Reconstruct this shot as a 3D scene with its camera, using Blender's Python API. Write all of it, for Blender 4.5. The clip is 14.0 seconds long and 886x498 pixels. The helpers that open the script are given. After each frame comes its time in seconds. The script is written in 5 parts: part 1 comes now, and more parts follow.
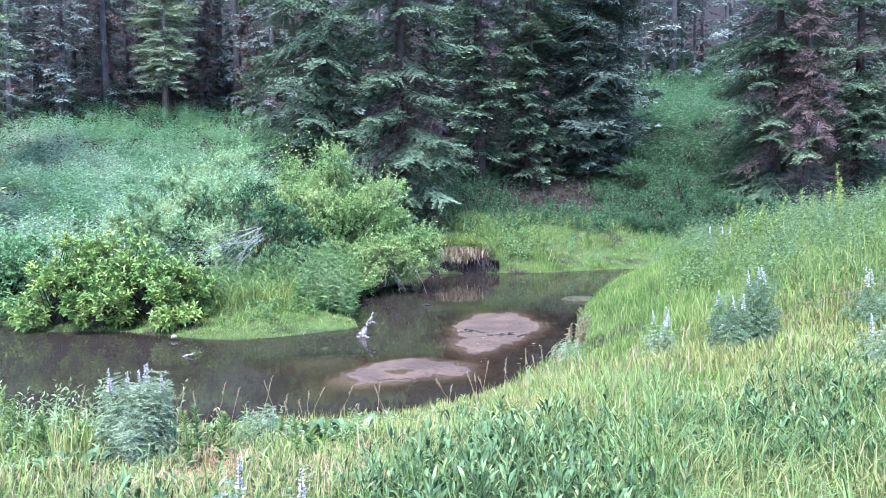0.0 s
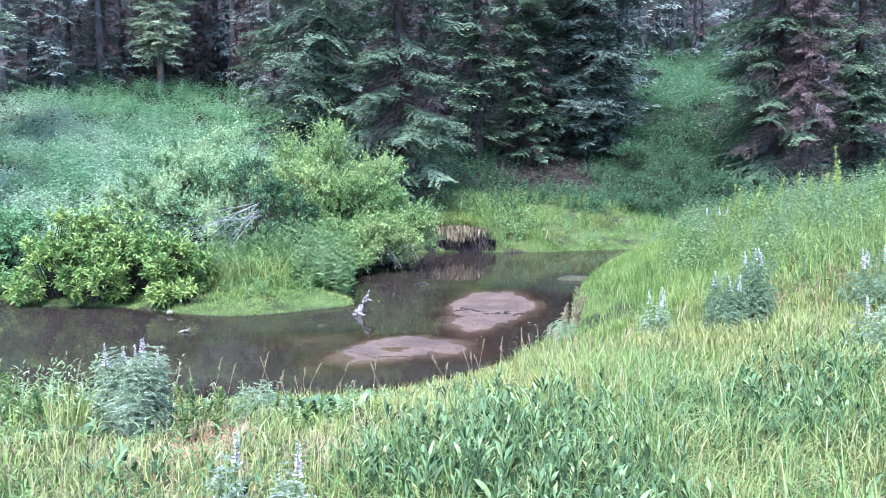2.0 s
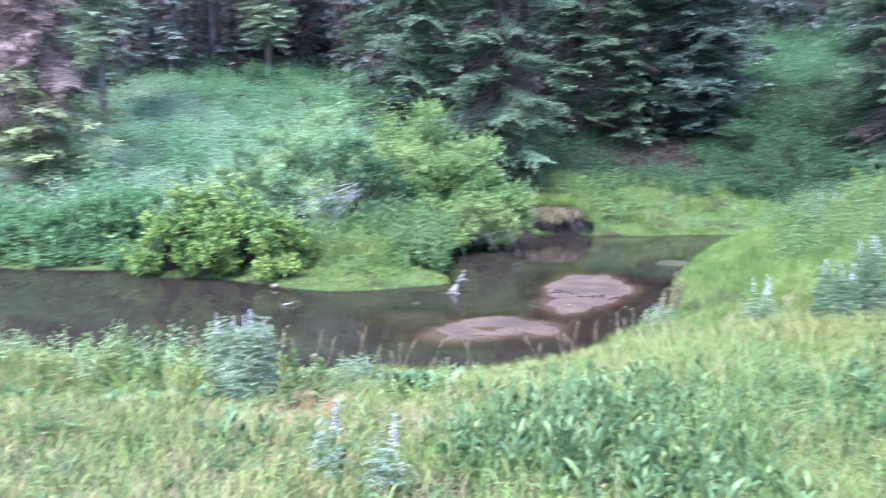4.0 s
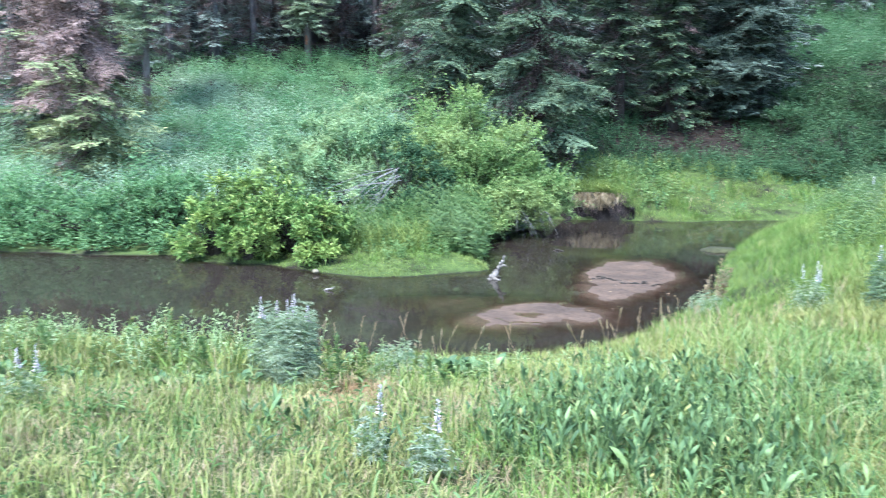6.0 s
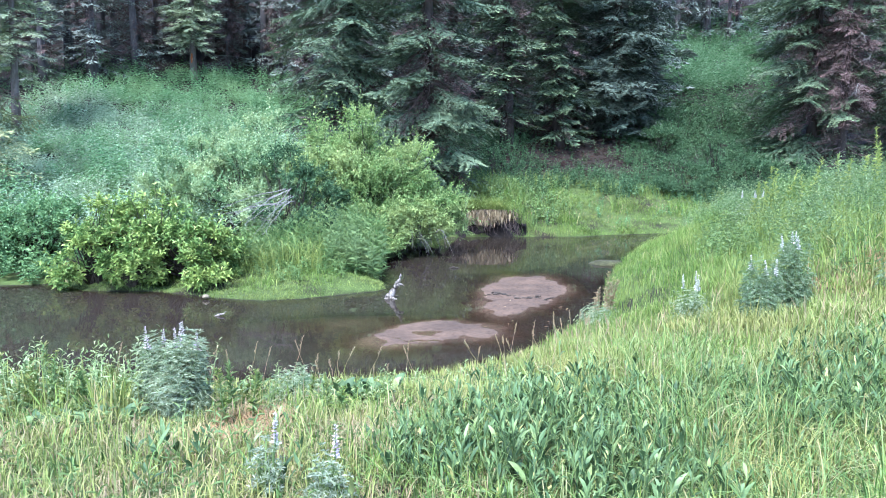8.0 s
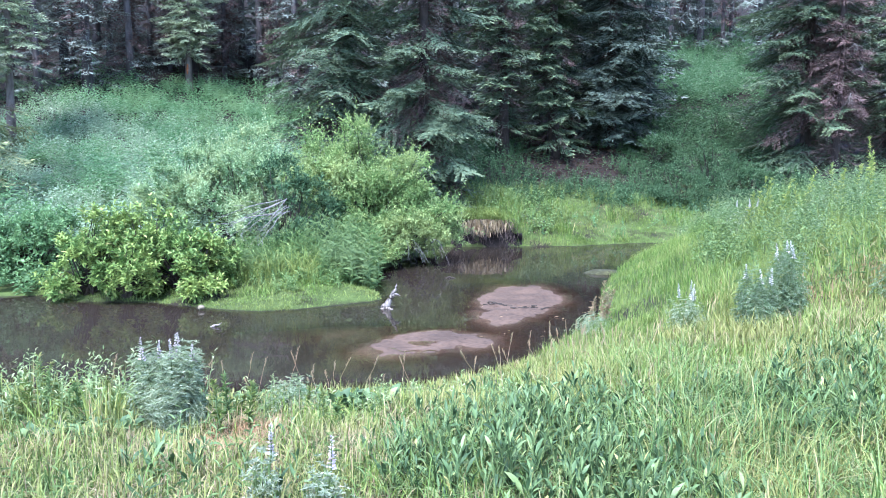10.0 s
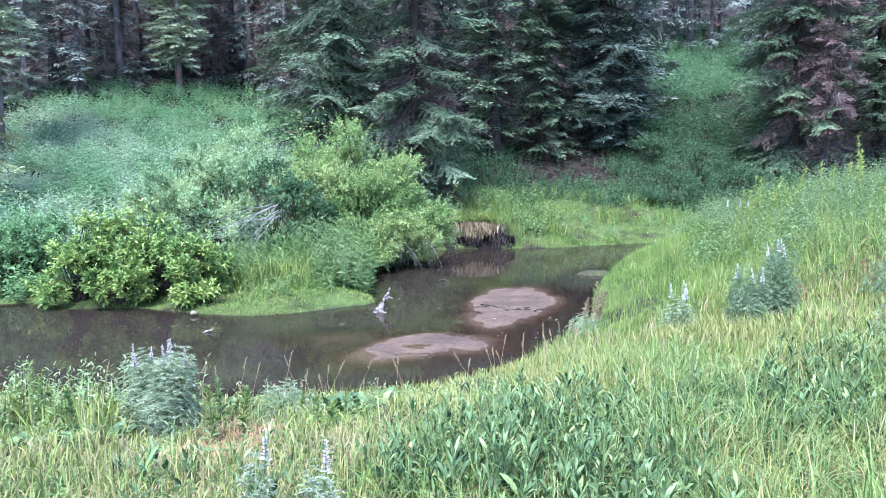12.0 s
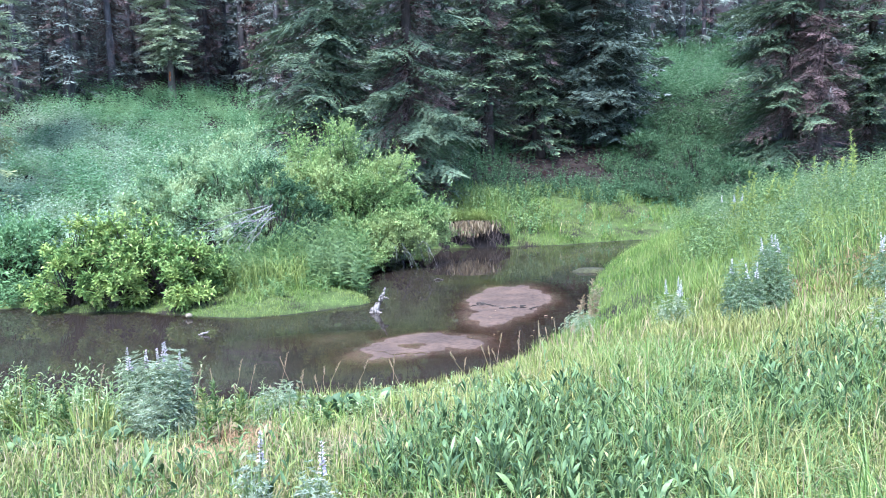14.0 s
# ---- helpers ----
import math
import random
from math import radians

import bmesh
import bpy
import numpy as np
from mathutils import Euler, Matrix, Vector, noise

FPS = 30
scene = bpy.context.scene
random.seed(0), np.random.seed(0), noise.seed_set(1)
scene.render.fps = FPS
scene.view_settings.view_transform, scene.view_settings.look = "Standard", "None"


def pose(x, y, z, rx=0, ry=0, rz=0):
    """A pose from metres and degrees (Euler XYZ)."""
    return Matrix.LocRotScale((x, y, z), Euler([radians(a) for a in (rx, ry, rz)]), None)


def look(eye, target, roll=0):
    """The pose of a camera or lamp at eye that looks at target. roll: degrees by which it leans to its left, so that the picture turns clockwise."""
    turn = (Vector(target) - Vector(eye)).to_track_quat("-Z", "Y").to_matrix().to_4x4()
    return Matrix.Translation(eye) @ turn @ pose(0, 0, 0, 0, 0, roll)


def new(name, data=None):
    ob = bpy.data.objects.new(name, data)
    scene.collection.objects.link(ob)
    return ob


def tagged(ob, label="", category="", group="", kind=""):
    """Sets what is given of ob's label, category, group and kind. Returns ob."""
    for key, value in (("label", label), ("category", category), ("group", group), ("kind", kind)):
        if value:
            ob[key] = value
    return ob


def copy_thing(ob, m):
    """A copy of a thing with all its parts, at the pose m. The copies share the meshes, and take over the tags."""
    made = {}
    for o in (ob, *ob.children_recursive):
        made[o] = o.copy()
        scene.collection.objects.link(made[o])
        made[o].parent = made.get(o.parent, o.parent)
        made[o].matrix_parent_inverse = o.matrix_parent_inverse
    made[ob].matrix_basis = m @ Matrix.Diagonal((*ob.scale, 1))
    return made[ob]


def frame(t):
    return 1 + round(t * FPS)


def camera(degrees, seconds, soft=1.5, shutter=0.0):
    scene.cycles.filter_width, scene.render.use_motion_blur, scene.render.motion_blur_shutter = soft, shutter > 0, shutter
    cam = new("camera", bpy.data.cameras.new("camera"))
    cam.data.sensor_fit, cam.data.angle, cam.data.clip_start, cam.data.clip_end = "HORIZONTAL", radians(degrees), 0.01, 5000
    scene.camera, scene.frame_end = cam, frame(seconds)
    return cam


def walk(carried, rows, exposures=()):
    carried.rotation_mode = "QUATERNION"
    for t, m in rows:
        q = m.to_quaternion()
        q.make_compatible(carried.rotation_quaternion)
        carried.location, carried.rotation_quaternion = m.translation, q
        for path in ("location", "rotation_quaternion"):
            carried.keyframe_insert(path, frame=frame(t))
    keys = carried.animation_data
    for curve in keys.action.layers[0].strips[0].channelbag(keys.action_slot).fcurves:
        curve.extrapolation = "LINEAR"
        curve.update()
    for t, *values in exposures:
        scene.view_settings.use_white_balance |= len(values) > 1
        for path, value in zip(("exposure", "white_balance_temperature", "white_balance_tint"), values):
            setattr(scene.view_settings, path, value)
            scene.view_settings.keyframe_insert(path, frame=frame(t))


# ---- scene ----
cam = camera(62.2, 14.0, soft=0.9, shutter=0.5)
PATH = [
    (0, (-0.028, 0.091, 2.534), (-0.026, 2.085, 2.379), -0.1),
    (0.5, (-0.026, 0.09, 2.535), (-0.034, 2.083, 2.366), -0.0),
    (1, (-0.032, 0.098, 2.526), (-0.043, 2.089, 2.342), 0.1),
    (1.5, (-0.04, 0.1, 2.524), (-0.044, 2.09, 2.322), 0.3),
    (2, (-0.04, 0.11, 2.521), (-0.027, 2.099, 2.309), 0.5),
    (2.5, (-0.043, 0.113, 2.516), (-0.015, 2.101, 2.298), 0.6),
    (3, (-0.036, 0.11, 2.519), (-0.025, 2.097, 2.294), 0.7),
    (3.5, (-0.031, 0.098, 2.529), (-0.077, 2.084, 2.292), 0.8),
    (4, (-0.031, 0.04, 2.525), (-0.277, 2.007, 2.258), 0.8),
    (4.2, (-0.083, 0.049, 2.513), (-0.49, 1.986, 2.226), 0.5),
    (4.6, (-0.081, 0.054, 2.514), (-0.701, 1.933, 2.223), 0.5),
    (5.0, (-0.078, 0.059, 2.515), (-0.732, 1.926, 2.221), 0.5),
    (5.4, (-0.076, 0.064, 2.516), (-0.645, 1.958, 2.218), 0.5),
    (5.8, (-0.073, 0.070, 2.517), (-0.495, 2.001, 2.215), 0.5),
    (6.3, (-0.07, 0.076, 2.518), (-0.314, 2.038, 2.212), 0.4),
    (6.5, (-0.065, 0.08, 2.519), (-0.255, 2.049, 2.223), 0.3),
    (7, (-0.055, 0.091, 2.517), (-0.16, 2.068, 2.238), 0.0),
    (7.5, (-0.062, 0.095, 2.521), (-0.139, 2.076, 2.255), 0.0),
    (8, (-0.063, 0.089, 2.522), (-0.131, 2.072, 2.268), 0.1),
    (10.5, (-0.063, 0.085, 2.526), (-0.116, 2.072, 2.303), -0.1),
    (11, (-0.063, 0.085, 2.527), (-0.111, 2.073, 2.308), -0.2),
    (11.5, (-0.063, 0.082, 2.525), (-0.106, 2.07, 2.307), -0.4),
    (12, (-0.061, 0.08, 2.524), (-0.098, 2.068, 2.304), -0.6),
    (12.5, (-0.052, 0.078, 2.528), (-0.088, 2.066, 2.306), -0.9),
    (13, (-0.057, 0.092, 2.521), (-0.089, 2.079, 2.296), -1.1),
    (13.5, (-0.05, 0.082, 2.53), (-0.078, 2.069, 2.303), -1.2),
    (14, (-0.05, 0.085, 2.527), (-0.075, 2.072, 2.304), -1.3),
]
walk(cam, [(t, look(eye, aim, roll)) for t, eye, aim, roll in PATH], exposures=[(0, 3.93, 5040, 16.5), (4.2, 3.96, 5030, 18.5), (6.3, 3.84, 5200, 5.5), (8.2, 3.87, 5190, 13.5), (10.3, 3.88, 5120, 17), (14, 3.88, 5120, 16)])

# ---- light: open shade under a bright sky, no direct sun ----
world = bpy.data.worlds.new("world")
scene.world = world
world.use_nodes = True
wn = world.node_tree
sky = wn.nodes.new("ShaderNodeTexSky")
sky.sky_type, sky.sun_disc = "NISHITA", False
sky.sun_elevation, sky.sun_rotation = radians(60), radians(200)
wn.links.new(sky.outputs[0], wn.nodes["Background"].inputs[0])
wn.nodes["Background"].inputs[1].default_value = 0.074
sun = new("sun", bpy.data.lights.new("sun", "SUN"))
sun.data.energy, sun.data.angle, sun.data.color = 1.35, radians(22), (1.0, 0.96, 0.9)
sun.matrix_world = look((-6, -16, 29.6), (0, 0, 0))

# ---- materials ----


def mat(name, rough=0.7, spec=0.3):
    m = bpy.data.materials.new(name)
    m.use_nodes = True
    b = m.node_tree.nodes["Principled BSDF"]
    b.inputs["Roughness"].default_value = rough
    b.inputs["Specular IOR Level"].default_value = spec
    return m, m.node_tree, b


def ramp(nt, fac, stops):
    r = nt.nodes.new("ShaderNodeValToRGB")
    e = r.color_ramp.elements
    while len(e) < len(stops):
        e.new(0.5)
    for el, (p, c) in zip(e, stops):
        el.position, el.color = p, (*c, 1)
    nt.links.new(fac, r.inputs[0])
    return r.outputs[0]


def noise_tex(nt, scale, detail=4, rough=0.6, stretch=None):
    tc = nt.nodes.new("ShaderNodeTexCoord")
    n = nt.nodes.new("ShaderNodeTexNoise")
    n.inputs["Scale"].default_value, n.inputs["Detail"].default_value, n.inputs["Roughness"].default_value = scale, detail, rough
    src = tc.outputs["Object"]
    if stretch:
        mp = nt.nodes.new("ShaderNodeMapping")
        mp.inputs["Scale"].default_value = stretch
        nt.links.new(src, mp.inputs[0])
        src = mp.outputs[0]
    nt.links.new(src, n.inputs[0])
    return n.outputs[0]


def mix(nt, fac, a, b, kind="MIX"):
    x = nt.nodes.new("ShaderNodeMix")
    x.data_type, x.blend_type = "RGBA", kind
    if isinstance(fac, float):
        x.inputs[0].default_value = fac
    else:
        nt.links.new(fac, x.inputs[0])
    for k, v in ((6, a), (7, b)):
        if isinstance(v, tuple):
            x.inputs[k].default_value = (*v, 1)
        else:
            nt.links.new(v, x.inputs[k])
    return x.outputs[2]


def bump(nt, b, height, strength=0.4, dist=0.02):
    n = nt.nodes.new("ShaderNodeBump")
    n.inputs["Strength"].default_value, n.inputs["Distance"].default_value = strength, dist
    nt.links.new(height, n.inputs["Height"])
    nt.links.new(n.outputs[0], b.inputs["Normal"])


def swatch(c):
    """A colour as seen in full light to the share of light that the surface gives back."""
    return tuple(0.57 * v ** 1.15 for v in c)


def dimmed(stops):
    return [(p, swatch(c)) for p, c in stops]


def leafy(name, stops, patch=None, patch_scale=0.6, through_leaf=0.3, rough=0.6, spec=0.16, tip=None, mottle=1.6):
    """Leaf or blade: a colour of its own for each piece, broad patches, light that shines through."""
    m, nt, b = mat(name, rough, spec)
    g = nt.nodes.new("ShaderNodeNewGeometry")
    col = ramp(nt, g.outputs["Random Per Island"], dimmed(stops))
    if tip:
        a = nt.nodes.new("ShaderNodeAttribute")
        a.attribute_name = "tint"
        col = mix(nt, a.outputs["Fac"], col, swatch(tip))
    if patch:
        f = ramp(nt, noise_tex(nt, patch_scale, 3), [(0.42, (0, 0, 0)), (0.62, (1, 1, 1))])
        col = mix(nt, f, col, mix(nt, 0.75, col, swatch(patch)))
    col = mix(nt, 1.0, col, ramp(nt, noise_tex(nt, mottle, 4, 0.7), [(0.3, (0.62, 0.66, 0.62)), (0.7, (1.25, 1.2, 1.2))]), "MULTIPLY")
    nt.links.new(col, b.inputs["Base Color"])
    t = nt.nodes.new("ShaderNodeBsdfTranslucent")
    nt.links.new(col, t.inputs[0])
    x = nt.nodes.new("ShaderNodeMixShader")
    x.inputs[0].default_value = through_leaf
    nt.links.new(b.outputs[0], x.inputs[1])
    nt.links.new(t.outputs[0], x.inputs[2])
    nt.links.new(x.outputs[0], nt.nodes["Material Output"].inputs[0])
    return m


def rough_mat(name, stops, scale, rough=0.85, strength=0.5, dist=0.02, stretch=None, spec=0.25):
    m, nt, b = mat(name, rough, spec)
    n = noise_tex(nt, scale, 8, 0.65, stretch)
    big = noise_tex(nt, scale * 0.13, 3, 0.5, stretch)
    col = ramp(nt, n, dimmed(stops))
    f = ramp(nt, big, [(0.35, (0.65, 0.65, 0.65)), (0.7, (1.15, 1.12, 1.08))])
    nt.links.new(mix(nt, 1.0, col, f, "MULTIPLY"), b.inputs["Base Color"])
    bump(nt, b, n, strength, dist)
    return m


GRASS_NEAR = leafy("grass_near", [(0.0, (0.12, 0.195, 0.042)), (0.35, (0.24, 0.335, 0.075)), (0.64, (0.36, 0.425, 0.125)), (0.84, (0.5, 0.51, 0.22)), (0.93, (0.55, 0.46, 0.27)), (1.0, (0.45, 0.32, 0.2))], (0.42, 0.41, 0.15), 0.8, 0.22, mottle=3.0)
# a fifth darker than the tall blades: shade at their foot put into the colour
GRASS_LOW = leafy("grass_low", [(0.0, (0.095, 0.155, 0.038)), (0.4, (0.19, 0.27, 0.075)), (0.65, (0.34, 0.35, 0.15)), (0.82, (0.48, 0.39, 0.24)), (1.0, (0.42, 0.29, 0.2))], (0.47, 0.41, 0.22), 0.7, 0.2, mottle=3.0)
GRASS_BROAD = leafy("grass_broad", [(0.0, (0.1, 0.17, 0.045)), (0.5, (0.19, 0.29, 0.08)), (0.85, (0.28, 0.36, 0.14)), (1.0, (0.42, 0.39, 0.2))], None, 1, 0.2, mottle=3.0)
GRASS_BANK = leafy("grass_bank", [(0.0, (0.11, 0.19, 0.04)), (0.5, (0.22, 0.335, 0.075)), (0.9, (0.38, 0.465, 0.14)), (1.0, (0.5, 0.44, 0.22))], (0.36, 0.42, 0.13), 0.45, 0.3, mottle=2.0)
GRASS_DRY = leafy("grass_dry", [(0.0, (0.5, 0.37, 0.23)), (0.5, (0.58, 0.46, 0.3)), (1.0, (0.42, 0.38, 0.17))], None, 1, 0.3, mottle=3.0)
GRASS_MOSS = leafy("grass_moss", [(0.0, (0.13, 0.21, 0.045)), (0.6, (0.23, 0.33, 0.075)), (1.0, (0.33, 0.41, 0.12))], (0.3, 0.33, 0.11), 0.9, 0.25, mottle=2.5)
GRASS_RED = leafy("grass_red", [(0.0, (0.4, 0.24, 0.13)), (0.5, (0.5, 0.34, 0.2)), (1.0, (0.42, 0.37, 0.17))], None, 1, 0.3, mottle=3.0)
HERB_HILL = leafy("herb_hill", [(0.0, (0.32, 0.46, 0.28)), (0.5, (0.45, 0.59, 0.39)), (1.0, (0.56, 0.68, 0.48))], (0.58, 0.68, 0.46), 0.3, 0.34, 0.9, 0.02, mottle=1.3)
HERB_MID = leafy("herb_mid", [(0.0, (0.14, 0.28, 0.125)), (0.5, (0.275, 0.465, 0.24)), (1.0, (0.4, 0.58, 0.33))], (0.39, 0.55, 0.28), 0.4, 0.4, 0.9, 0.05, mottle=1.8)
HERB_SAGE = leafy("herb_sage", [(0.0, (0.17, 0.26, 0.12)), (0.6, (0.31, 0.42, 0.21)), (1.0, (0.5, 0.6, 0.34))], (0.42, 0.5, 0.26), 0.7, 0.25, 0.8, 0.1, mottle=2.4)
HERB_GAP = leafy("herb_gap", [(0.0, (0.14, 0.27, 0.125)), (0.5, (0.27, 0.43, 0.22)), (1.0, (0.4, 0.55, 0.32))], None, 1, 0.38, 0.9, 0.03, mottle=1.0)
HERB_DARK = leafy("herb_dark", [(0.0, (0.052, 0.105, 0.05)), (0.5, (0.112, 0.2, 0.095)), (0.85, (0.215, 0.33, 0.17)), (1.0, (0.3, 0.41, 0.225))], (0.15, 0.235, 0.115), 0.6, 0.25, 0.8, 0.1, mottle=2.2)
HERB_RIDGE = leafy("herb_ridge", [(0.0, (0.13, 0.23, 0.07)), (0.6, (0.23, 0.34, 0.115)), (1.0, (0.38, 0.48, 0.19))], (0.3, 0.39, 0.18), 0.5, 0.25)
WEED_PALE = leafy("weed_pale", [(0.0, (0.22, 0.32, 0.13)), (0.6, (0.44, 0.55, 0.25)), (1.0, (0.66, 0.73, 0.41))], None, 1, 0.3, mottle=3.0)
WEED_TOP = leafy("weed_top", [(0.0, (0.36, 0.46, 0.11)), (1.0, (0.62, 0.66, 0.22))], None, 1, 0.3)
WILLOW = leafy("willow_leaf", [(0.0, (0.13, 0.235, 0.07)), (0.6, (0.32, 0.46, 0.155)), (1.0, (0.52, 0.63, 0.27))], (0.52, 0.6, 0.24), 0.9, 0.22)
WILLOW_PALE = leafy("willow_leaf_pale", [(0.0, (0.18, 0.32, 0.13)), (0.6, (0.35, 0.51, 0.25)), (1.0, (0.58, 0.7, 0.4))], (0.56, 0.65, 0.33), 0.8, 0.24)
SHRUB = leafy("shrub_leaf", [(0.0, (0.11, 0.195, 0.05)), (0.55, (0.255, 0.39, 0.11)), (0.95, (0.44, 0.55, 0.185)), (1.0, (0.5, 0.44, 0.2))], (0.41, 0.5, 0.135), 1.3, 0.22)
SHRUB_TEAL = leafy("shrub_leaf_teal", [(0.0, (0.15, 0.27, 0.11)), (0.6, (0.26, 0.41, 0.18)), (1.0, (0.38, 0.53, 0.27))], None, 1, 0.3, 0.7, 0.1)
LUPINE = leafy("lupine_leaf", [(0.0, (0.31, 0.39, 0.22)), (0.6, (0.5, 0.58, 0.36)), (1.0, (0.72, 0.77, 0.54))], None, 1, 0.3, 0.8, 0.1, mottle=6.0)
LUPINE_GREEN = leafy("lupine_leaf_green", [(0.0, (0.18, 0.27, 0.13)), (0.6, (0.33, 0.43, 0.24)), (1.0, (0.52, 0.6, 0.4))], None, 1, 0.3, 0.8, 0.1, mottle=6.0)
LUPINE_SILVER = leafy("lupine_leaf_silver", [(0.0, (0.36, 0.43, 0.27)), (0.6, (0.56, 0.62, 0.43)), (1.0, (0.77, 0.81, 0.62))], None, 1, 0.3, 0.8, 0.1, mottle=6.0)
PETAL = leafy("lupine_petal", [(0.0, (0.72, 0.56, 0.66)), (0.4, (0.9, 0.8, 0.78)), (1.0, (0.98, 0.94, 0.84))], None, 1, 0.3)
PETAL_PALE = leafy("lupine_petal_pale", [(0.0, (0.85, 0.77, 0.75)), (1.0, (0.98, 0.95, 0.85))], None, 1, 0.3)
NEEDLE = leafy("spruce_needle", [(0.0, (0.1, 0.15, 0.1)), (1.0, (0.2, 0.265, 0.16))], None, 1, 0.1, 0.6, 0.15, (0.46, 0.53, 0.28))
# darker copy of the spruce needle: the deep wood's shade put into its colour
NEEDLE_SHADED = leafy("shaded_spruce_needle", [(0.0, (0.065, 0.09, 0.075)), (1.0, (0.13, 0.17, 0.13))], None, 1, 0.1, 0.6, 0.15, (0.38, 0.46, 0.33))
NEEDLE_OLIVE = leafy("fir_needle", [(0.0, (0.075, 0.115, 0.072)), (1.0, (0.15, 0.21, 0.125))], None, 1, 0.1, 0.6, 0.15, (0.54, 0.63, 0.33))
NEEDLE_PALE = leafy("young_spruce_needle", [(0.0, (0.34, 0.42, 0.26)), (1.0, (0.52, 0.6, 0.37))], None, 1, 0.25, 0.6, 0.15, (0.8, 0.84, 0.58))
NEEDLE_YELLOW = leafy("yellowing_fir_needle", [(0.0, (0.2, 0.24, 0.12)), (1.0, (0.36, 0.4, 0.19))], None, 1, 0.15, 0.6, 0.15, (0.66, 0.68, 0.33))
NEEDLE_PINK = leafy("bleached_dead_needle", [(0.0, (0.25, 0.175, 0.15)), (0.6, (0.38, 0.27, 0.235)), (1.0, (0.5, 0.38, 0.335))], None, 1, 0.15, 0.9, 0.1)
# paler and greyer than the near needles: distance haze mixed into the colour
NEEDLE_FAR = leafy("hazed_forest_needle", [(0.0, (0.21, 0.232, 0.2)), (1.0, (0.335, 0.37, 0.315))], None, 1, 0.1, 0.8, 0.1, (0.33, 0.38, 0.3))
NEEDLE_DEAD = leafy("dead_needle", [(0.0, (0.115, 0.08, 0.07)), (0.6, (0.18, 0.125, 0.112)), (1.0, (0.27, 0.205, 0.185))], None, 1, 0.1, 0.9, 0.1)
MULE, mule_nt, mule_b = mat("mule_ear_leaf", 0.65, 0.3)
oi = mule_nt.nodes.new("ShaderNodeObjectInfo")
mule_c = ramp(mule_nt, oi.outputs["Random"], dimmed([(0.0, (0.085, 0.14, 0.055)), (0.45, (0.15, 0.225, 0.09)), (0.8, (0.23, 0.32, 0.135)), (0.96, (0.36, 0.43, 0.18)), (1.0, (0.5, 0.48, 0.18))]))
mule_c = mix(mule_nt, 0.5, mule_c, ramp(mule_nt, noise_tex(mule_nt, 30, 4), [(0.3, (0.5, 0.6, 0.5)), (0.7, (1.2, 1.2, 1.1))]), "MULTIPLY")
mule_nt.links.new(mule_c, mule_b.inputs["Base Color"])
mule_t = mule_nt.nodes.new("ShaderNodeBsdfTranslucent")
mule_nt.links.new(mule_c, mule_t.inputs[0])
mule_x = mule_nt.nodes.new("ShaderNodeMixShader")
mule_x.inputs[0].default_value = 0.15
mule_nt.links.new(mule_b.outputs[0], mule_x.inputs[1])
mule_nt.links.new(mule_t.outputs[0], mule_x.inputs[2])
mule_nt.links.new(mule_x.outputs[0], mule_nt.nodes["Material Output"].inputs[0])

MULE_SMALL = leafy("mule_ear_small_leaf", [(0.0, (0.085, 0.14, 0.055)), (0.45, (0.16, 0.24, 0.095)), (0.8, (0.26, 0.36, 0.15)), (0.95, (0.4, 0.47, 0.19)), (1.0, (0.54, 0.5, 0.2))], None, 1, 0.2, mottle=5.0)

BARK = rough_mat("spruce_bark", [(0.3, (0.035, 0.027, 0.022)), (0.55, (0.09, 0.07, 0.06)), (0.8, (0.17, 0.14, 0.12))], 9, 0.9, 0.8, 0.03, (1, 1, 0.25))
# trunks of the far wood, lifted to grey by the same painted haze
BARK_GREY = rough_mat("hazed_bark", [(0.3, (0.075, 0.067, 0.066)), (0.55, (0.15, 0.136, 0.132)), (0.8, (0.25, 0.23, 0.222))], 9, 0.9, 0.8, 0.03, (1, 1, 0.25))
BARK_PALE = rough_mat("pale_bark", [(0.3, (0.16, 0.13, 0.11)), (0.6, (0.33, 0.285, 0.25)), (0.8, (0.47, 0.42, 0.38))], 9, 0.9, 0.8, 0.02, (1, 1, 0.3))
STEM = rough_mat("shrub_stem", [(0.3, (0.045, 0.036, 0.026)), (0.7, (0.11, 0.09, 0.065))], 20)
STEM_GREEN = rough_mat("herb_stem", [(0.3, (0.16, 0.24, 0.08)), (0.7, (0.28, 0.36, 0.14))], 20)
TWIG_DEAD = rough_mat("dead_twig", [(0.3, (0.09, 0.062, 0.052)), (0.7, (0.2, 0.15, 0.13))], 20)
TWIG_GREY = rough_mat("weathered_twig", [(0.3, (0.2, 0.185, 0.165)), (0.7, (0.38, 0.36, 0.33))], 25)
DRIFTWOOD = rough_mat("driftwood", [(0.4, (0.09, 0.075, 0.06)), (0.52, (0.32, 0.28, 0.235)), (0.7, (0.58, 0.53, 0.46))], 22, 0.85, 0.9, 0.02, (1, 1, 0.4))
PEBBLE = rough_mat("pale_stone", [(0.3, (0.2, 0.17, 0.11)), (0.7, (0.34, 0.29, 0.2))], 25)
ROOT = rough_mat("root_mat", [(0.3, (0.07, 0.05, 0.042)), (0.7, (0.22, 0.17, 0.145))], 25)
LITTER = leafy("needle_litter", [(0.0, (0.07, 0.045, 0.037)), (0.6, (0.12, 0.08, 0.065)), (1.0, (0.19, 0.135, 0.11))], None, 1, 0.1, 0.9, 0.1)
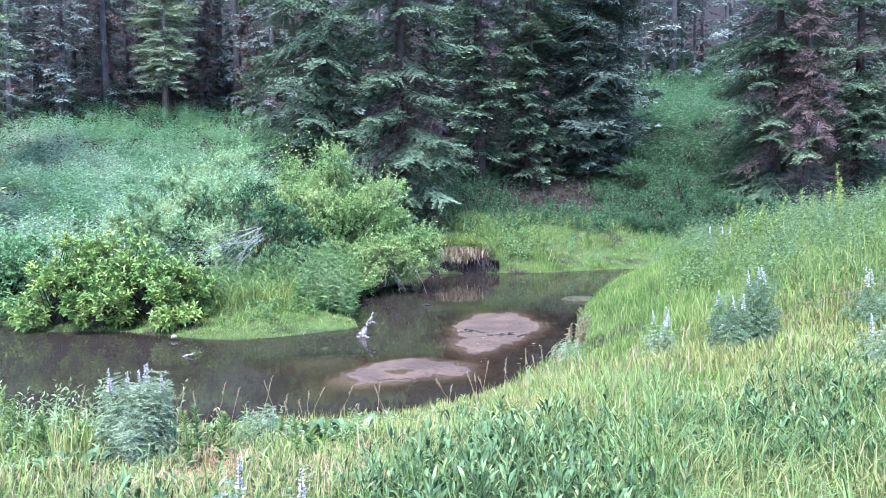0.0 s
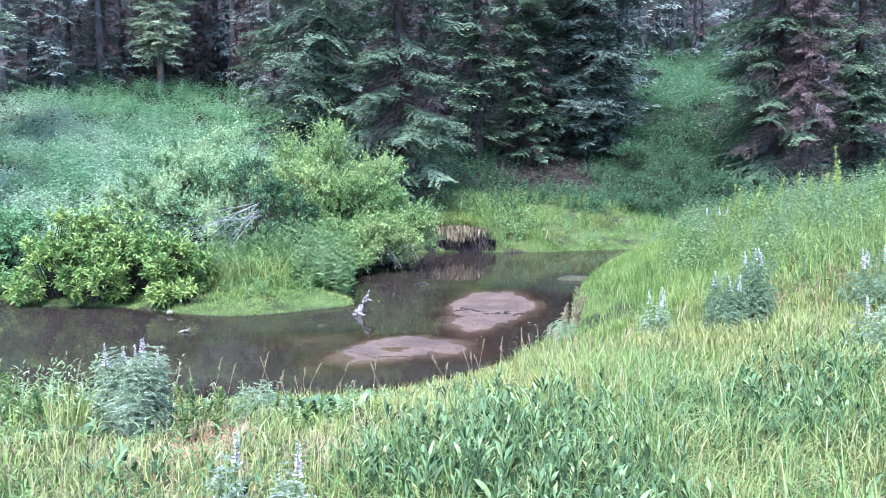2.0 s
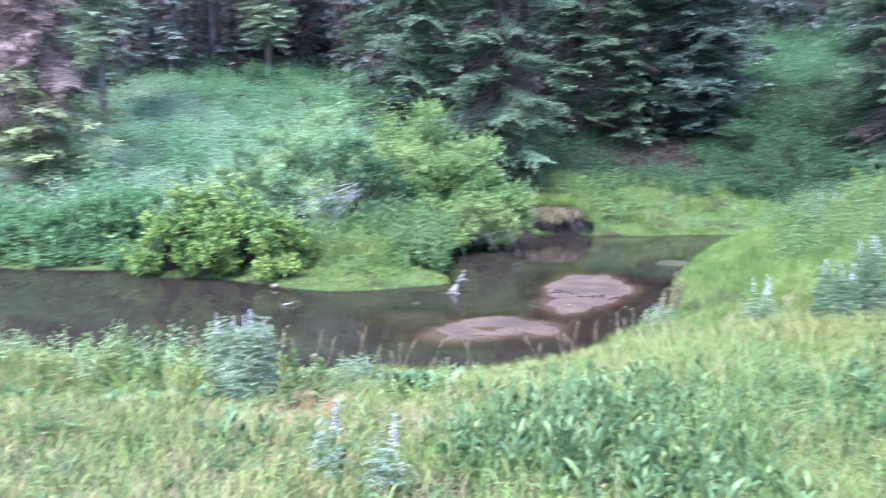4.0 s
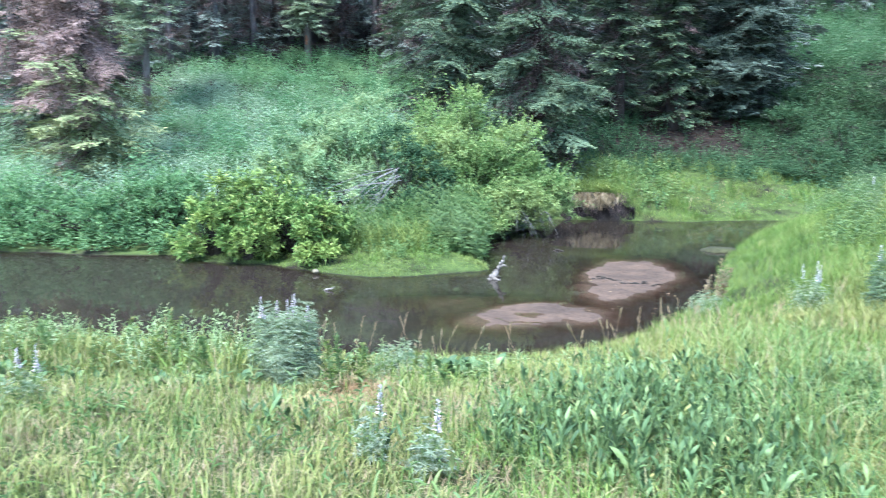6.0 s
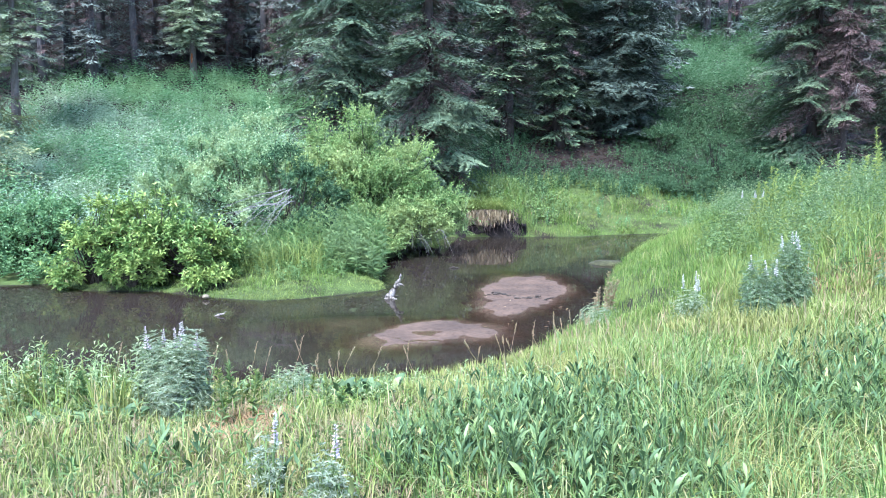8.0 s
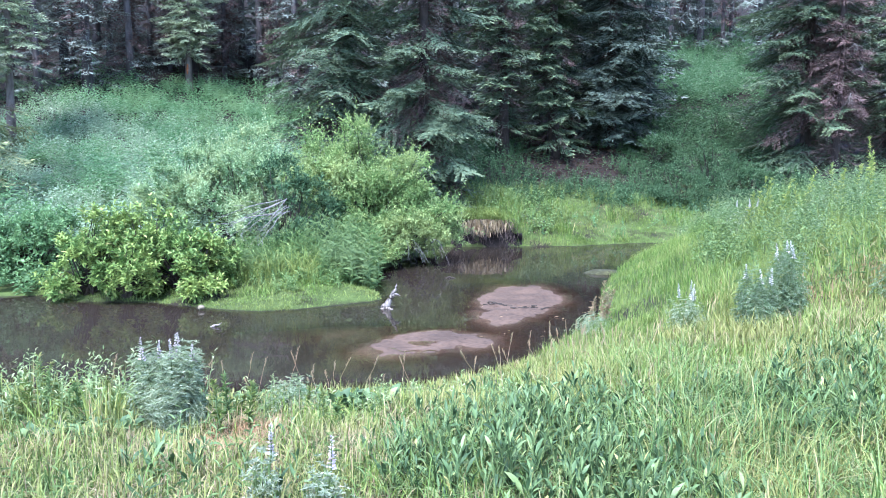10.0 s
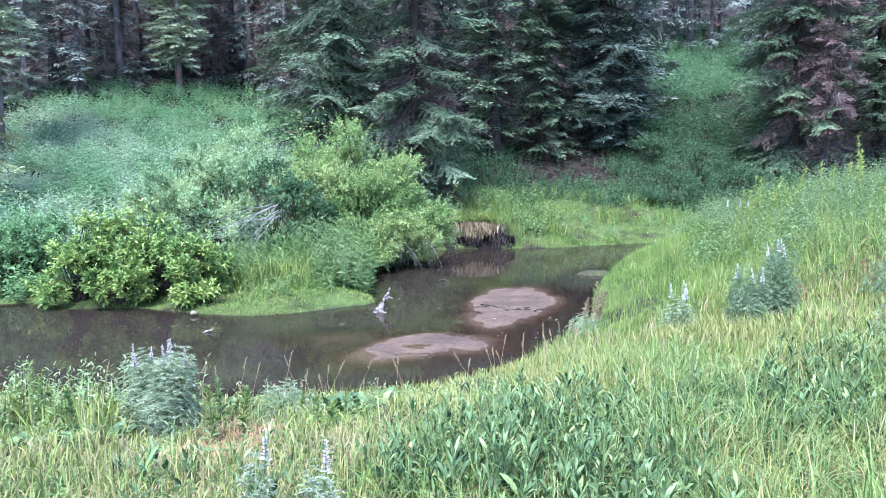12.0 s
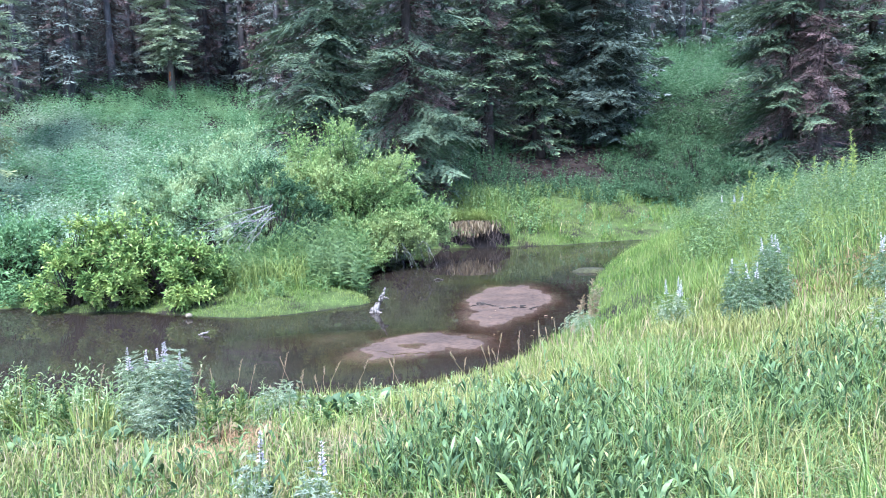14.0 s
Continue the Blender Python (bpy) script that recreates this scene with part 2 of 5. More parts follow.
THATCH = leafy("dry_thatch", [(0.0, (0.4, 0.32, 0.2)), (0.6, (0.6, 0.5, 0.33)), (1.0, (0.3, 0.22, 0.14))], None, 1, 0.15, 0.9, 0.05, mottle=9.0)
SAND = rough_mat("wet_sand", [(0.3, (0.083, 0.054, 0.035)), (0.47, (0.153, 0.105, 0.072)), (0.75, (0.223, 0.157, 0.11))], 14, 0.85, 0.5, 0.025, None, 0.2)
MUD = rough_mat("mossy_mud", [(0.3, (0.045, 0.045, 0.02)), (0.6, (0.1, 0.1, 0.045)), (0.8, (0.15, 0.17, 0.07))], 14, 0.95, 0.9, 0.04)
# soil taken nearly to black: the shade under the bank is in this colour
BANK_SOIL = rough_mat("shaded_bank_soil", [(0.3, (0.01, 0.007, 0.005)), (0.6, (0.025, 0.018, 0.013)), (0.8, (0.05, 0.036, 0.026))], 8, 0.95, 1.0, 0.06)

GROUND, gnt, gb = mat("ground_soil", 0.95, 0.15)
gn = noise_tex(gnt, 5, 8, 0.7)
soil = ramp(gnt, gn, dimmed([(0.3, (0.02, 0.015, 0.011)), (0.55, (0.04, 0.03, 0.022)), (0.8, (0.075, 0.056, 0.042))]))
moss = ramp(gnt, gn, dimmed([(0.3, (0.06, 0.08, 0.025)), (0.6, (0.12, 0.16, 0.045)), (0.85, (0.18, 0.22, 0.07))]))
gsel = ramp(gnt, noise_tex(gnt, 0.7, 5), [(0.34, (0, 0, 0)), (0.5, (1, 1, 1))])
gpos = gnt.nodes.new("ShaderNodeNewGeometry")
gsep = gnt.nodes.new("ShaderNodeSeparateXYZ")
gscl = gnt.nodes.new("ShaderNodeVectorMath")
gscl.operation = "MULTIPLY"
gscl.inputs[1].default_value = (1, 1, 0.5)
gnt.links.new(gpos.outputs["Position"], gscl.inputs[0])
gnt.links.new(gscl.outputs[0], gsep.inputs[0])
gband = ramp(gnt, gsep.outputs[2], [(0.0, (0, 0, 0)), (0.006, (1, 1, 1)), (0.7, (1, 1, 1)), (1.0, (0, 0, 0))])
gf = mix(gnt, 1.0, gsel, gband, "MULTIPLY")
gnt.links.new(mix(gnt, gf, soil, moss), gb.inputs["Base Color"])
bump(gnt, gb, gn, 0.8, 0.05)

WATER = bpy.data.materials.new("stream_water")
WATER.use_nodes = True
wnt = WATER.node_tree
wnt.nodes.remove(wnt.nodes["Principled BSDF"])
w_clear = wnt.nodes.new("ShaderNodeBsdfTransparent")
w_murk = wnt.nodes.new("ShaderNodeBsdfDiffuse")
w_murk.inputs[0].default_value = (0.0195, 0.0152, 0.0112, 1)
w_body = wnt.nodes.new("ShaderNodeMixShader")
w_body.inputs[0].default_value = 0.5
w_gloss = wnt.nodes.new("ShaderNodeBsdfGlossy")
w_gloss.inputs["Roughness"].default_value = 0.025
w_fres = wnt.nodes.new("ShaderNodeFresnel")
w_fres.inputs[0].default_value = 1.33
w_out = wnt.nodes.new("ShaderNodeMixShader")
w_bump = wnt.nodes.new("ShaderNodeBump")
w_bump.inputs["Strength"].default_value, w_bump.inputs["Distance"].default_value = 0.06, 0.03
wnt.links.new(noise_tex(wnt, 2.2, 3, 0.5), w_bump.inputs["Height"])
for n in (w_gloss, w_fres):
    wnt.links.new(w_bump.outputs[0], n.inputs["Normal"])
w_depth = wnt.nodes.new("ShaderNodeAttribute")
w_depth.attribute_name = "tint"
wnt.links.new(w_depth.outputs["Fac"], w_body.inputs[0])
wnt.links.new(ramp(wnt, w_depth.outputs["Fac"], [(0.0, (0.97, 0.96, 0.95)), (0.35, (0.62, 0.54, 0.47))]), w_clear.inputs[0])
wnt.links.new(w_clear.outputs[0], w_body.inputs[1])
wnt.links.new(w_murk.outputs[0], w_body.inputs[2])
wnt.links.new(w_fres.outputs[0], w_out.inputs[0])
wnt.links.new(w_body.outputs[0], w_out.inputs[1])
wnt.links.new(w_gloss.outputs[0], w_out.inputs[2])
wnt.links.new(w_out.outputs[0], wnt.nodes["Material Output"].inputs[0])

# ---- geometry helpers: all return (vertices, triangles[, tint]) ----
rng = np.random.default_rng(7)


def unit(v):
    return v / np.maximum(np.linalg.norm(v, axis=-1, keepdims=True), 1e-9)


def join(geos):
    geos = [g for g in geos if len(g[0])]
    vs, ts, cs, n = [], [], [], 0
    for g in geos:
        vs.append(g[0])
        ts.append(g[1] + n)
        cs.append(g[2] if len(g) > 2 else np.zeros(len(g[0])))
        n += len(g[0])
    return np.concatenate(vs), np.concatenate(ts), np.concatenate(cs)


def to_mesh(name, geo, material, smooth=False):
    v, t = np.asarray(geo[0], np.float32), np.asarray(geo[1], np.int32)
    me = bpy.data.meshes.new(name)
    me.vertices.add(len(v))
    me.vertices.foreach_set("co", v.ravel())
    me.loops.add(t.size)
    me.loops.foreach_set("vertex_index", t.ravel())
    me.polygons.add(len(t))
    me.polygons.foreach_set("loop_start", np.arange(0, t.size, 3, dtype=np.int32))
    me.polygons.foreach_set("use_smooth", np.full(len(t), smooth))
    if len(geo) > 2:
        a = me.attributes.new("tint", "FLOAT", "POINT")
        a.data.foreach_set("value", np.asarray(geo[2], np.float32))
    me.update(calc_edges=True)
    me.materials.append(material)
    return me


def part(name, geo, material, parent, label="", smooth=False):
    ob = new(name, to_mesh(name, geo, material, smooth))
    ob.parent = parent
    return tagged(ob, label) if label else ob


def thing(name, x, y, z, label, category, group="", kind=""):
    ob = new(name)
    ob.location = (x, y, z)
    return tagged(ob, label, category, group, kind)


def stuff(name, geo, material, label, category):
    return tagged(new(name, to_mesh(name, geo, material)), label, category, "", "stuff")


def instances(geo, m3, t):
    """Copies of one piece by rotation/scale matrices m3 (k,3,3) and places t (k,3)."""
    v, tr = geo[0], geo[1]
    k, n = len(t), len(v)
    out = np.einsum("kij,nj->kni", m3, v) + t[:, None, :]
    tri = (tr[None] + (np.arange(k) * n)[:, None, None]).reshape(-1, 3)
    c = np.tile(geo[2], k) if len(geo) > 2 else np.zeros(k * n)
    return out.reshape(-1, 3), tri, c


def frame3(d, roll=None):
    """Matrices whose x axis is d; z is as near upright as can be, turned by roll."""
    d = unit(d)
    side = np.cross(np.array([0, 0, 1.0]), d)
    flat = np.linalg.norm(side, axis=1) < 1e-3
    side[flat] = (0, 1, 0)
    side = unit(side)
    up = np.cross(d, side)
    if roll is not None:
        c, s = np.cos(roll)[:, None], np.sin(roll)[:, None]
        side, up = side * c + up * s, up * c - side * s
    return np.stack([d, side, up], axis=2)


def blades(p, h, w, lean, az, bend=1.0, rnd=rng, coarse=False):
    """Grass: tapered bent strips, five triangles each."""
    n = len(p)
    d = np.stack([np.cos(az), np.sin(az), np.zeros(n)], 1)
    face = az + rnd.uniform(-0.9, 0.9, n)
    s = np.stack([-np.sin(face), np.cos(face), np.zeros(n)], 1)
    out = []
    for f, wf in ((0.0, 0.8), (0.42, 1.0), (0.76, 0.62)):
        c = p + d * (h * lean * f ** (1 + bend))[:, None] + np.array([0, 0, 1.0]) * (h * f * (1 - 0.3 * lean * f))[:, None]
        out += [c - s * (w * wf / 2)[:, None], c + s * (w * wf / 2)[:, None]]
    out.append(p + d * (h * lean)[:, None] + np.array([0, 0, 1.0]) * (h * (1 - 0.45 * lean))[:, None])
    v = np.stack(out, 1).reshape(-1, 3)
    t = np.array([[0, 1, 3], [0, 3, 2], [2, 3, 5], [2, 5, 4], [4, 5, 6]])
    if coarse:
        v = np.stack([out[0], out[1], out[2], out[3], out[6]], 1).reshape(-1, 3)
        t = np.array([[0, 1, 3], [0, 3, 2], [2, 3, 4]])
        return v, (t[None] + (np.arange(n) * 5)[:, None, None]).reshape(-1, 3)
    return v, (t[None] + (np.arange(n) * 7)[:, None, None]).reshape(-1, 3)


def arching(p, h, w, lean, az, rnd=rng):
    """Broad grass leaves: upright below, tips curling over; nine triangles each."""
    n = len(p)
    d = np.stack([np.cos(az), np.sin(az), np.zeros(n)], 1)
    face = az + rnd.uniform(-0.5, 0.5, n)
    s = np.stack([-np.sin(face), np.cos(face), np.zeros(n)], 1)
    out = []
    for f, wf in ((0.0, 0.7), (0.35, 1.0), (0.62, 0.95), (0.82, 0.7), (0.94, 0.4)):
        c = p + d * (h * lean * (0.15 * f + 0.85 * f ** 3))[:, None] + np.array([0, 0, 1.0]) * (h * (f - 0.55 * lean * f ** 4))[:, None]
        out += [c - s * (w * wf / 2)[:, None], c + s * (w * wf / 2)[:, None]]
    out.append(p + d * (h * lean * 1.12)[:, None] + np.array([0, 0, 1.0]) * (h * (1 - 0.68 * lean))[:, None])
    t = np.array([[2 * i + a for a in q] for i in range(4) for q in ((0, 1, 3), (0, 3, 2))] + [[8, 9, 10]])
    return np.stack(out, 1).reshape(-1, 3), (t[None] + (np.arange(n) * 11)[:, None, None]).reshape(-1, 3)


LEAF2 = (np.array([[0, 0, 0], [0.42, 0.5, 0.16], [0.42, -0.5, 0.16], [1, 0, -0.08]], float), np.array([[0, 3, 1], [0, 2, 3]]))
LEAF4 = (np.array([[0, 0, 0], [0.3, 0.42, 0.1], [0.3, -0.42, 0.1], [0.66, 0.4, 0.06], [0.66, -0.4, 0.06], [1, 0, -0.16], [0.48, 0, -0.02]], float),
         np.array([[0, 6, 1], [0, 2, 6], [1, 6, 3], [2, 4, 6], [3, 6, 5], [6, 4, 5]]))


def leaves(p, d, length, width, kind=LEAF2, rnd=rng, roll=0.7):
    m = frame3(d, rnd.uniform(-roll, roll, len(p)))
    m = m * np.stack([length, width, length], 1)[:, None, :]
    return instances(kind, m, p)


def tubes(pts, rad, sides=4):
    """pts (k,m,3), rad (k,m): tapered tubes along many curves at once."""
    k, m, _ = pts.shape
    d = unit(np.gradient(pts, axis=1))
    ref = np.where(np.abs(d[..., 2:3]) > 0.9, np.array([1.0, 0, 0]), np.array([0, 0, 1.0]))
    a = unit(np.cross(d, ref))
    b = np.cross(d, a)
    ang = np.arange(sides) * 2 * np.pi / sides
    v = pts[:, :, None] + rad[:, :, None, None] * (a[:, :, None] * np.cos(ang)[:, None] + b[:, :, None] * np.sin(ang)[:, None])
    idx = np.arange(k * m * sides).reshape(k, m, sides)
    q0, q1 = idx[:, :-1], idx[:, 1:]
    r0, r1 = np.roll(q0, -1, 2), np.roll(q1, -1, 2)
    t = np.concatenate([np.stack([q0, r0, r1], -1).reshape(-1, 3), np.stack([q0, r1, q1], -1).reshape(-1, 3)])
    caps = np.stack([np.stack([idx[:, -1, 0], idx[:, -1, i], idx[:, -1, i + 1]], -1) for i in range(1, sides - 1)], 1).reshape(-1, 3)
    caps0 = np.stack([np.stack([idx[:, 0, 0], idx[:, 0, i + 1], idx[:, 0, i]], -1) for i in range(1, sides - 1)], 1).reshape(-1, 3)
    return v.reshape(-1, 3), np.concatenate([t, caps, caps0])


def curves(a, b, m=5, sag=0.0, wob=0.0, rnd=rng):
    """Points along many bent lines from a to b (k,3)."""
    s = np.linspace(0, 1, m)[None, :, None]
    p = a[:, None] * (1 - s) + b[:, None] * s
    p[..., 2] += (4 * s * (1 - s))[..., 0] * sag
    w = rnd.normal(0, 1, p.shape) * wob
    w[:, 0] = 0
    return p + w


def lumps(p, freq, seed=0.0):
    """A cheap smooth field in -1..1 over places p (n,3)."""
    q = p * freq + seed
    return (np.sin(q[:, 0] * 1.7 + np.sin(q[:, 1] * 1.3 + seed)) + np.sin(q[:, 1] * 1.9 + np.sin(q[:, 2] * 1.5)) + np.sin(q[:, 2] * 1.6 + np.sin(q[:, 0] * 1.1))) / 3


# ---- the ground: near bank, stream bed, far slope ----
FAR_SHORE = np.array([(-60, 17), (-25, 14.6), (-15, 13.6), (-9.8, 13.6), (-8.1, 14.0), (-7.2, 13.3), (-5.9, 13.3), (-4.6, 12.75), (-3.6, 12.5), (-3.0, 12.7), (-2.2, 13.2), (-1.6, 13.65),
                      (-2.0, 15.6), (-2.05, 17.0), (-1.8, 18.7), (-1.35, 20.4), (-1.0, 22.6), (1.1, 22.75), (3.3, 22.95), (5.3, 23.8), (9, 24.6), (30, 26)])
NEAR_SHORE = np.array([(-60, 12), (-25, 9.6), (-15, 8.7), (-9, 8.1), (-5, 7.9), (-2, 7.95), (-0.6, 8.3), (0.5, 9.1), (1.2, 10.1), (1.65, 11.0), (2.2, 12.3), (2.65, 14.5), (3.45, 17), (4.4, 19.6), (6.2, 22), (9, 23.3), (30, 24.6)])


def shore_dist(x, y, line):
    best = np.full(x.shape, 1e9)
    for (ax, ay), (bx, by) in zip(line[:-1], line[1:]):
        ex, ey = bx - ax, by - ay
        s = np.clip(((x - ax) * ex + (y - ay) * ey) / (ex * ex + ey * ey), 0, 1)
        best = np.minimum(best, np.hypot(x - ax - s * ex, y - ay - s * ey))
    return best


def in_water(x, y):
    poly = np.concatenate([FAR_SHORE, NEAR_SHORE[::-1]])
    inside = np.zeros(x.shape, bool)
    for (ax, ay), (bx, by) in zip(poly, np.roll(poly, -1, 0)):
        if ay == by:
            continue
        inside ^= ((ay > y) != (by > y)) & (x < (bx - ax) * (y - ay) / (by - ay) + ax)
    return inside


def step(a, b, v):
    s = np.clip((v - a) / (b - a), 0, 1)
    return s * s * (3 - 2 * s)


def ground_z(x, y):
    x, y = np.atleast_1d(np.asarray(x, float)), np.atleast_1d(np.asarray(y, float))
    wob = 0.12 * np.sin(x * 2.3 + np.sin(y * 1.7)) + 0.09 * np.sin(y * 3.1 + x * 1.2)
    df, dn = shore_dist(x, y, FAR_SHORE), shore_dist(x, y, NEAR_SHORE)
    d_f, d_n = np.maximum(df + wob * np.minimum(df, 1) * 0.6, 0), np.maximum(dn + wob * np.minimum(dn, 1) * 0.6, 0)
    left = np.interp(d_f, (0, 0.12, 1, 2.5, 7, 17, 25, 29, 47, 100, 300), (0, 0.05, 0.13, 0.32, 1.05, 3.1, 6.0, 7.7, 14.5, 49, 110))
    right = np.interp(d_f, (0, 0.15, 1, 4, 8, 18, 42, 100, 300), (0, 0.08, 0.4, 1.3, 2.9, 5.2, 12.4, 46, 110))
    right += 0.72 * step(0.2, 0.45, d_f) * step(-1.5, -1.0, x) * (1 - step(1.2, 2.2, x)) * (1 - step(1.5, 4.0, d_f))
    k = step(-4.5, -0.6, x)
    far = left * (1 - k) + right * k
    near = 1.02 * (1 - np.exp(-d_n / 3.6)) + 1.5 * (1 - np.exp(-np.maximum(x - 1.5, 0) / 4)) * step(3.5, 11, y) * (1 - 0.45 * step(15, 21, y)) * (1 - np.exp(-d_n / 2.0))
    w = step(-0.5, 0.5, dn - df)
    land = far * w + near * (1 - w) + 0.03 * np.sin(x * 3.7 + y) * np.sin(y * 2.9) + 0.06 * np.sin(x * 0.9) * np.sin(y * 1.1) * np.minimum(df, dn) / 4
    land = np.maximum(land, 0.004)
    bed = -np.minimum(0.4, np.minimum(df, dn) * 0.45)
    return np.where(in_water(x, y), bed, land)


def on_ground(x, y, sink=0.0):
    return np.stack([x, y, ground_z(x, y) - sink], 1)


def axis_line(lo, a, b, hi, h):
    mid = np.arange(a, b, h)
    return np.concatenate([a - np.geomspace(0.5, a - lo, 22)[::-1], mid, b + np.geomspace(0.5, hi - b, 22)])


def sheet(xs, ys, zf):
    X, Y = np.meshgrid(xs, ys)
    z = zf(X.ravel(), Y.ravel())
    nx, ny = len(xs), len(ys)
    i = np.arange(nx * ny).reshape(ny, nx)
    a, b, c, d = i[:-1, :-1].ravel(), i[:-1, 1:].ravel(), i[1:, 1:].ravel(), i[1:, :-1].ravel()
    return np.stack([X.ravel(), Y.ravel(), z], 1), np.concatenate([np.stack([a, b, c], 1), np.stack([a, c, d], 1)])


ground = new("ground", to_mesh("ground", sheet(axis_line(-600, -18, 16, 600, 0.2), axis_line(-600, 1.5, 36, 600, 0.2), ground_z), GROUND, True))
tagged(ground, "brown soil of a stream valley with mossy green patches", "ground", "", "structure")
# sandbars: centre, half sizes, turn, height of the crown, seed
BARS = ((0.84, 13.5, 0.72, 2.02, -0.1, 0.014, 0.4), (-0.62, 10.28, 1.0, 0.76, 0.62, 0.008, 2.0), (-1.6, 10.9, 2.1, 1.2, 0.35, -0.018, 3.0), (0.3, 12.3, 0.9, 2.0, 0.1, -0.022, 1.0))


def bar_z(X, Y, bar):
    """Height of a low irregular bank of sand, falling away under the water."""
    cx, cy, rx, ry, turn, top, seed = bar
    dx, dy = X - cx, Y - cy
    x, y = (dx * math.cos(turn) + dy * math.sin(turn)) / rx, (-dx * math.sin(turn) + dy * math.cos(turn)) / ry
    A = np.arctan2(y, x)
    edge = 1 + 0.12 * np.sin(2 * A + seed) + 0.08 * np.sin(3 * A + 2.1 * seed) + 0.03 * np.sin(7 * A + seed) + 0.012 * np.sin(13 * A) + 0.01 * np.sin(23 * A + 2 * seed)
    R = np.hypot(x, y) / edge
    z = top - 0.014 * R ** 3 - 0.05 * np.maximum(R - 0.9, 0) ** 1.2 if top > 0 else top - 0.11 * R * R
    z = z + 0.007 * x + 0.003 * y if top > 0 else z
    z = z + 0.005 * np.sin(X * 4.1 + np.sin(Y * 3)) * np.sin(Y * 3.3) + 0.004 * np.sin(X * 13 + Y * 4) * np.sin(Y * 11) + 0.0015 * np.sin(X * 31 + 2 * np.sin(Y * 17)) * np.sin(Y * 27)
    for k in (0.0, 0.62):
        crack = dy + 0.42 + k + 0.3 * dx - 0.07 * np.sin(X * 9) - 0.03 * np.sin(X * 23)
        z = z - 0.022 * np.exp(-((crack / 0.028) ** 2)) * step(-0.6, -0.3, dx - k) * (1 - step(0.25, 0.6, dx + k))
    if top > 0 and rx > ry:  # a puddle left in the crown
        z = z - 0.02 * np.exp(-((x / 0.2) ** 2) - ((y - 0.1) / 0.2) ** 2)
    return z


def sandbar(bar, label):
    cx, cy, rx, ry, turn, top, seed = bar
    nr, na = 56, 150
    R, A = np.meshgrid(np.linspace(0, 1.9, nr), np.linspace(0, 2 * np.pi, na, endpoint=False))
    x, y = rx * R * np.cos(A), ry * R * np.sin(A)
    X, Y = cx + x * math.cos(turn) - y * math.sin(turn), cy + x * math.sin(turn) + y * math.cos(turn)
    v = np.stack([X.ravel(), Y.ravel(), bar_z(X, Y, bar).ravel()], 1)
    i = np.arange(nr * na).reshape(na, nr)
    j = np.roll(i, -1, 0)
    t = np.concatenate([np.stack([i[:, :-1].ravel(), i[:, 1:].ravel(), j[:, 1:].ravel()], 1), np.stack([i[:, :-1].ravel(), j[:, 1:].ravel(), j[:, :-1].ravel()], 1)])
    return tagged(new("sandbar", to_mesh("sandbar", (v, t), SAND, True)), label, "sandbar", "", "structure")


for b in BARS:
    sandbar(b, "low pinkish-brown sandbar just above the murky water" if b[5] > 0 else "brown sand shoal lying under shallow water")


def line_of(lo, a, b, hi, h, far_h):
    return np.concatenate([np.arange(lo, a, far_h), np.arange(a, b, h), np.arange(b, hi + far_h, far_h)])


wv, wt = sheet(line_of(-60, -7, 3.4, 30, 0.09, 1.0), line_of(6, 8.2, 17, 28, 0.09, 1.0), lambda x, y: np.zeros(len(x)))
bed = ground_z(wv[:, 0], wv[:, 1])
for b in BARS:
    bed = np.maximum(bed, bar_z(wv[:, 0], wv[:, 1], b))
water = new("water", to_mesh("water", (wv, wt, 0.97 * (1 - np.exp(-np.maximum(-bed, 0) * 15))), WATER, True))
tagged(water, "still murky brown stream water reflecting the trees", "water", "", "structure")

# ---- conifers ----


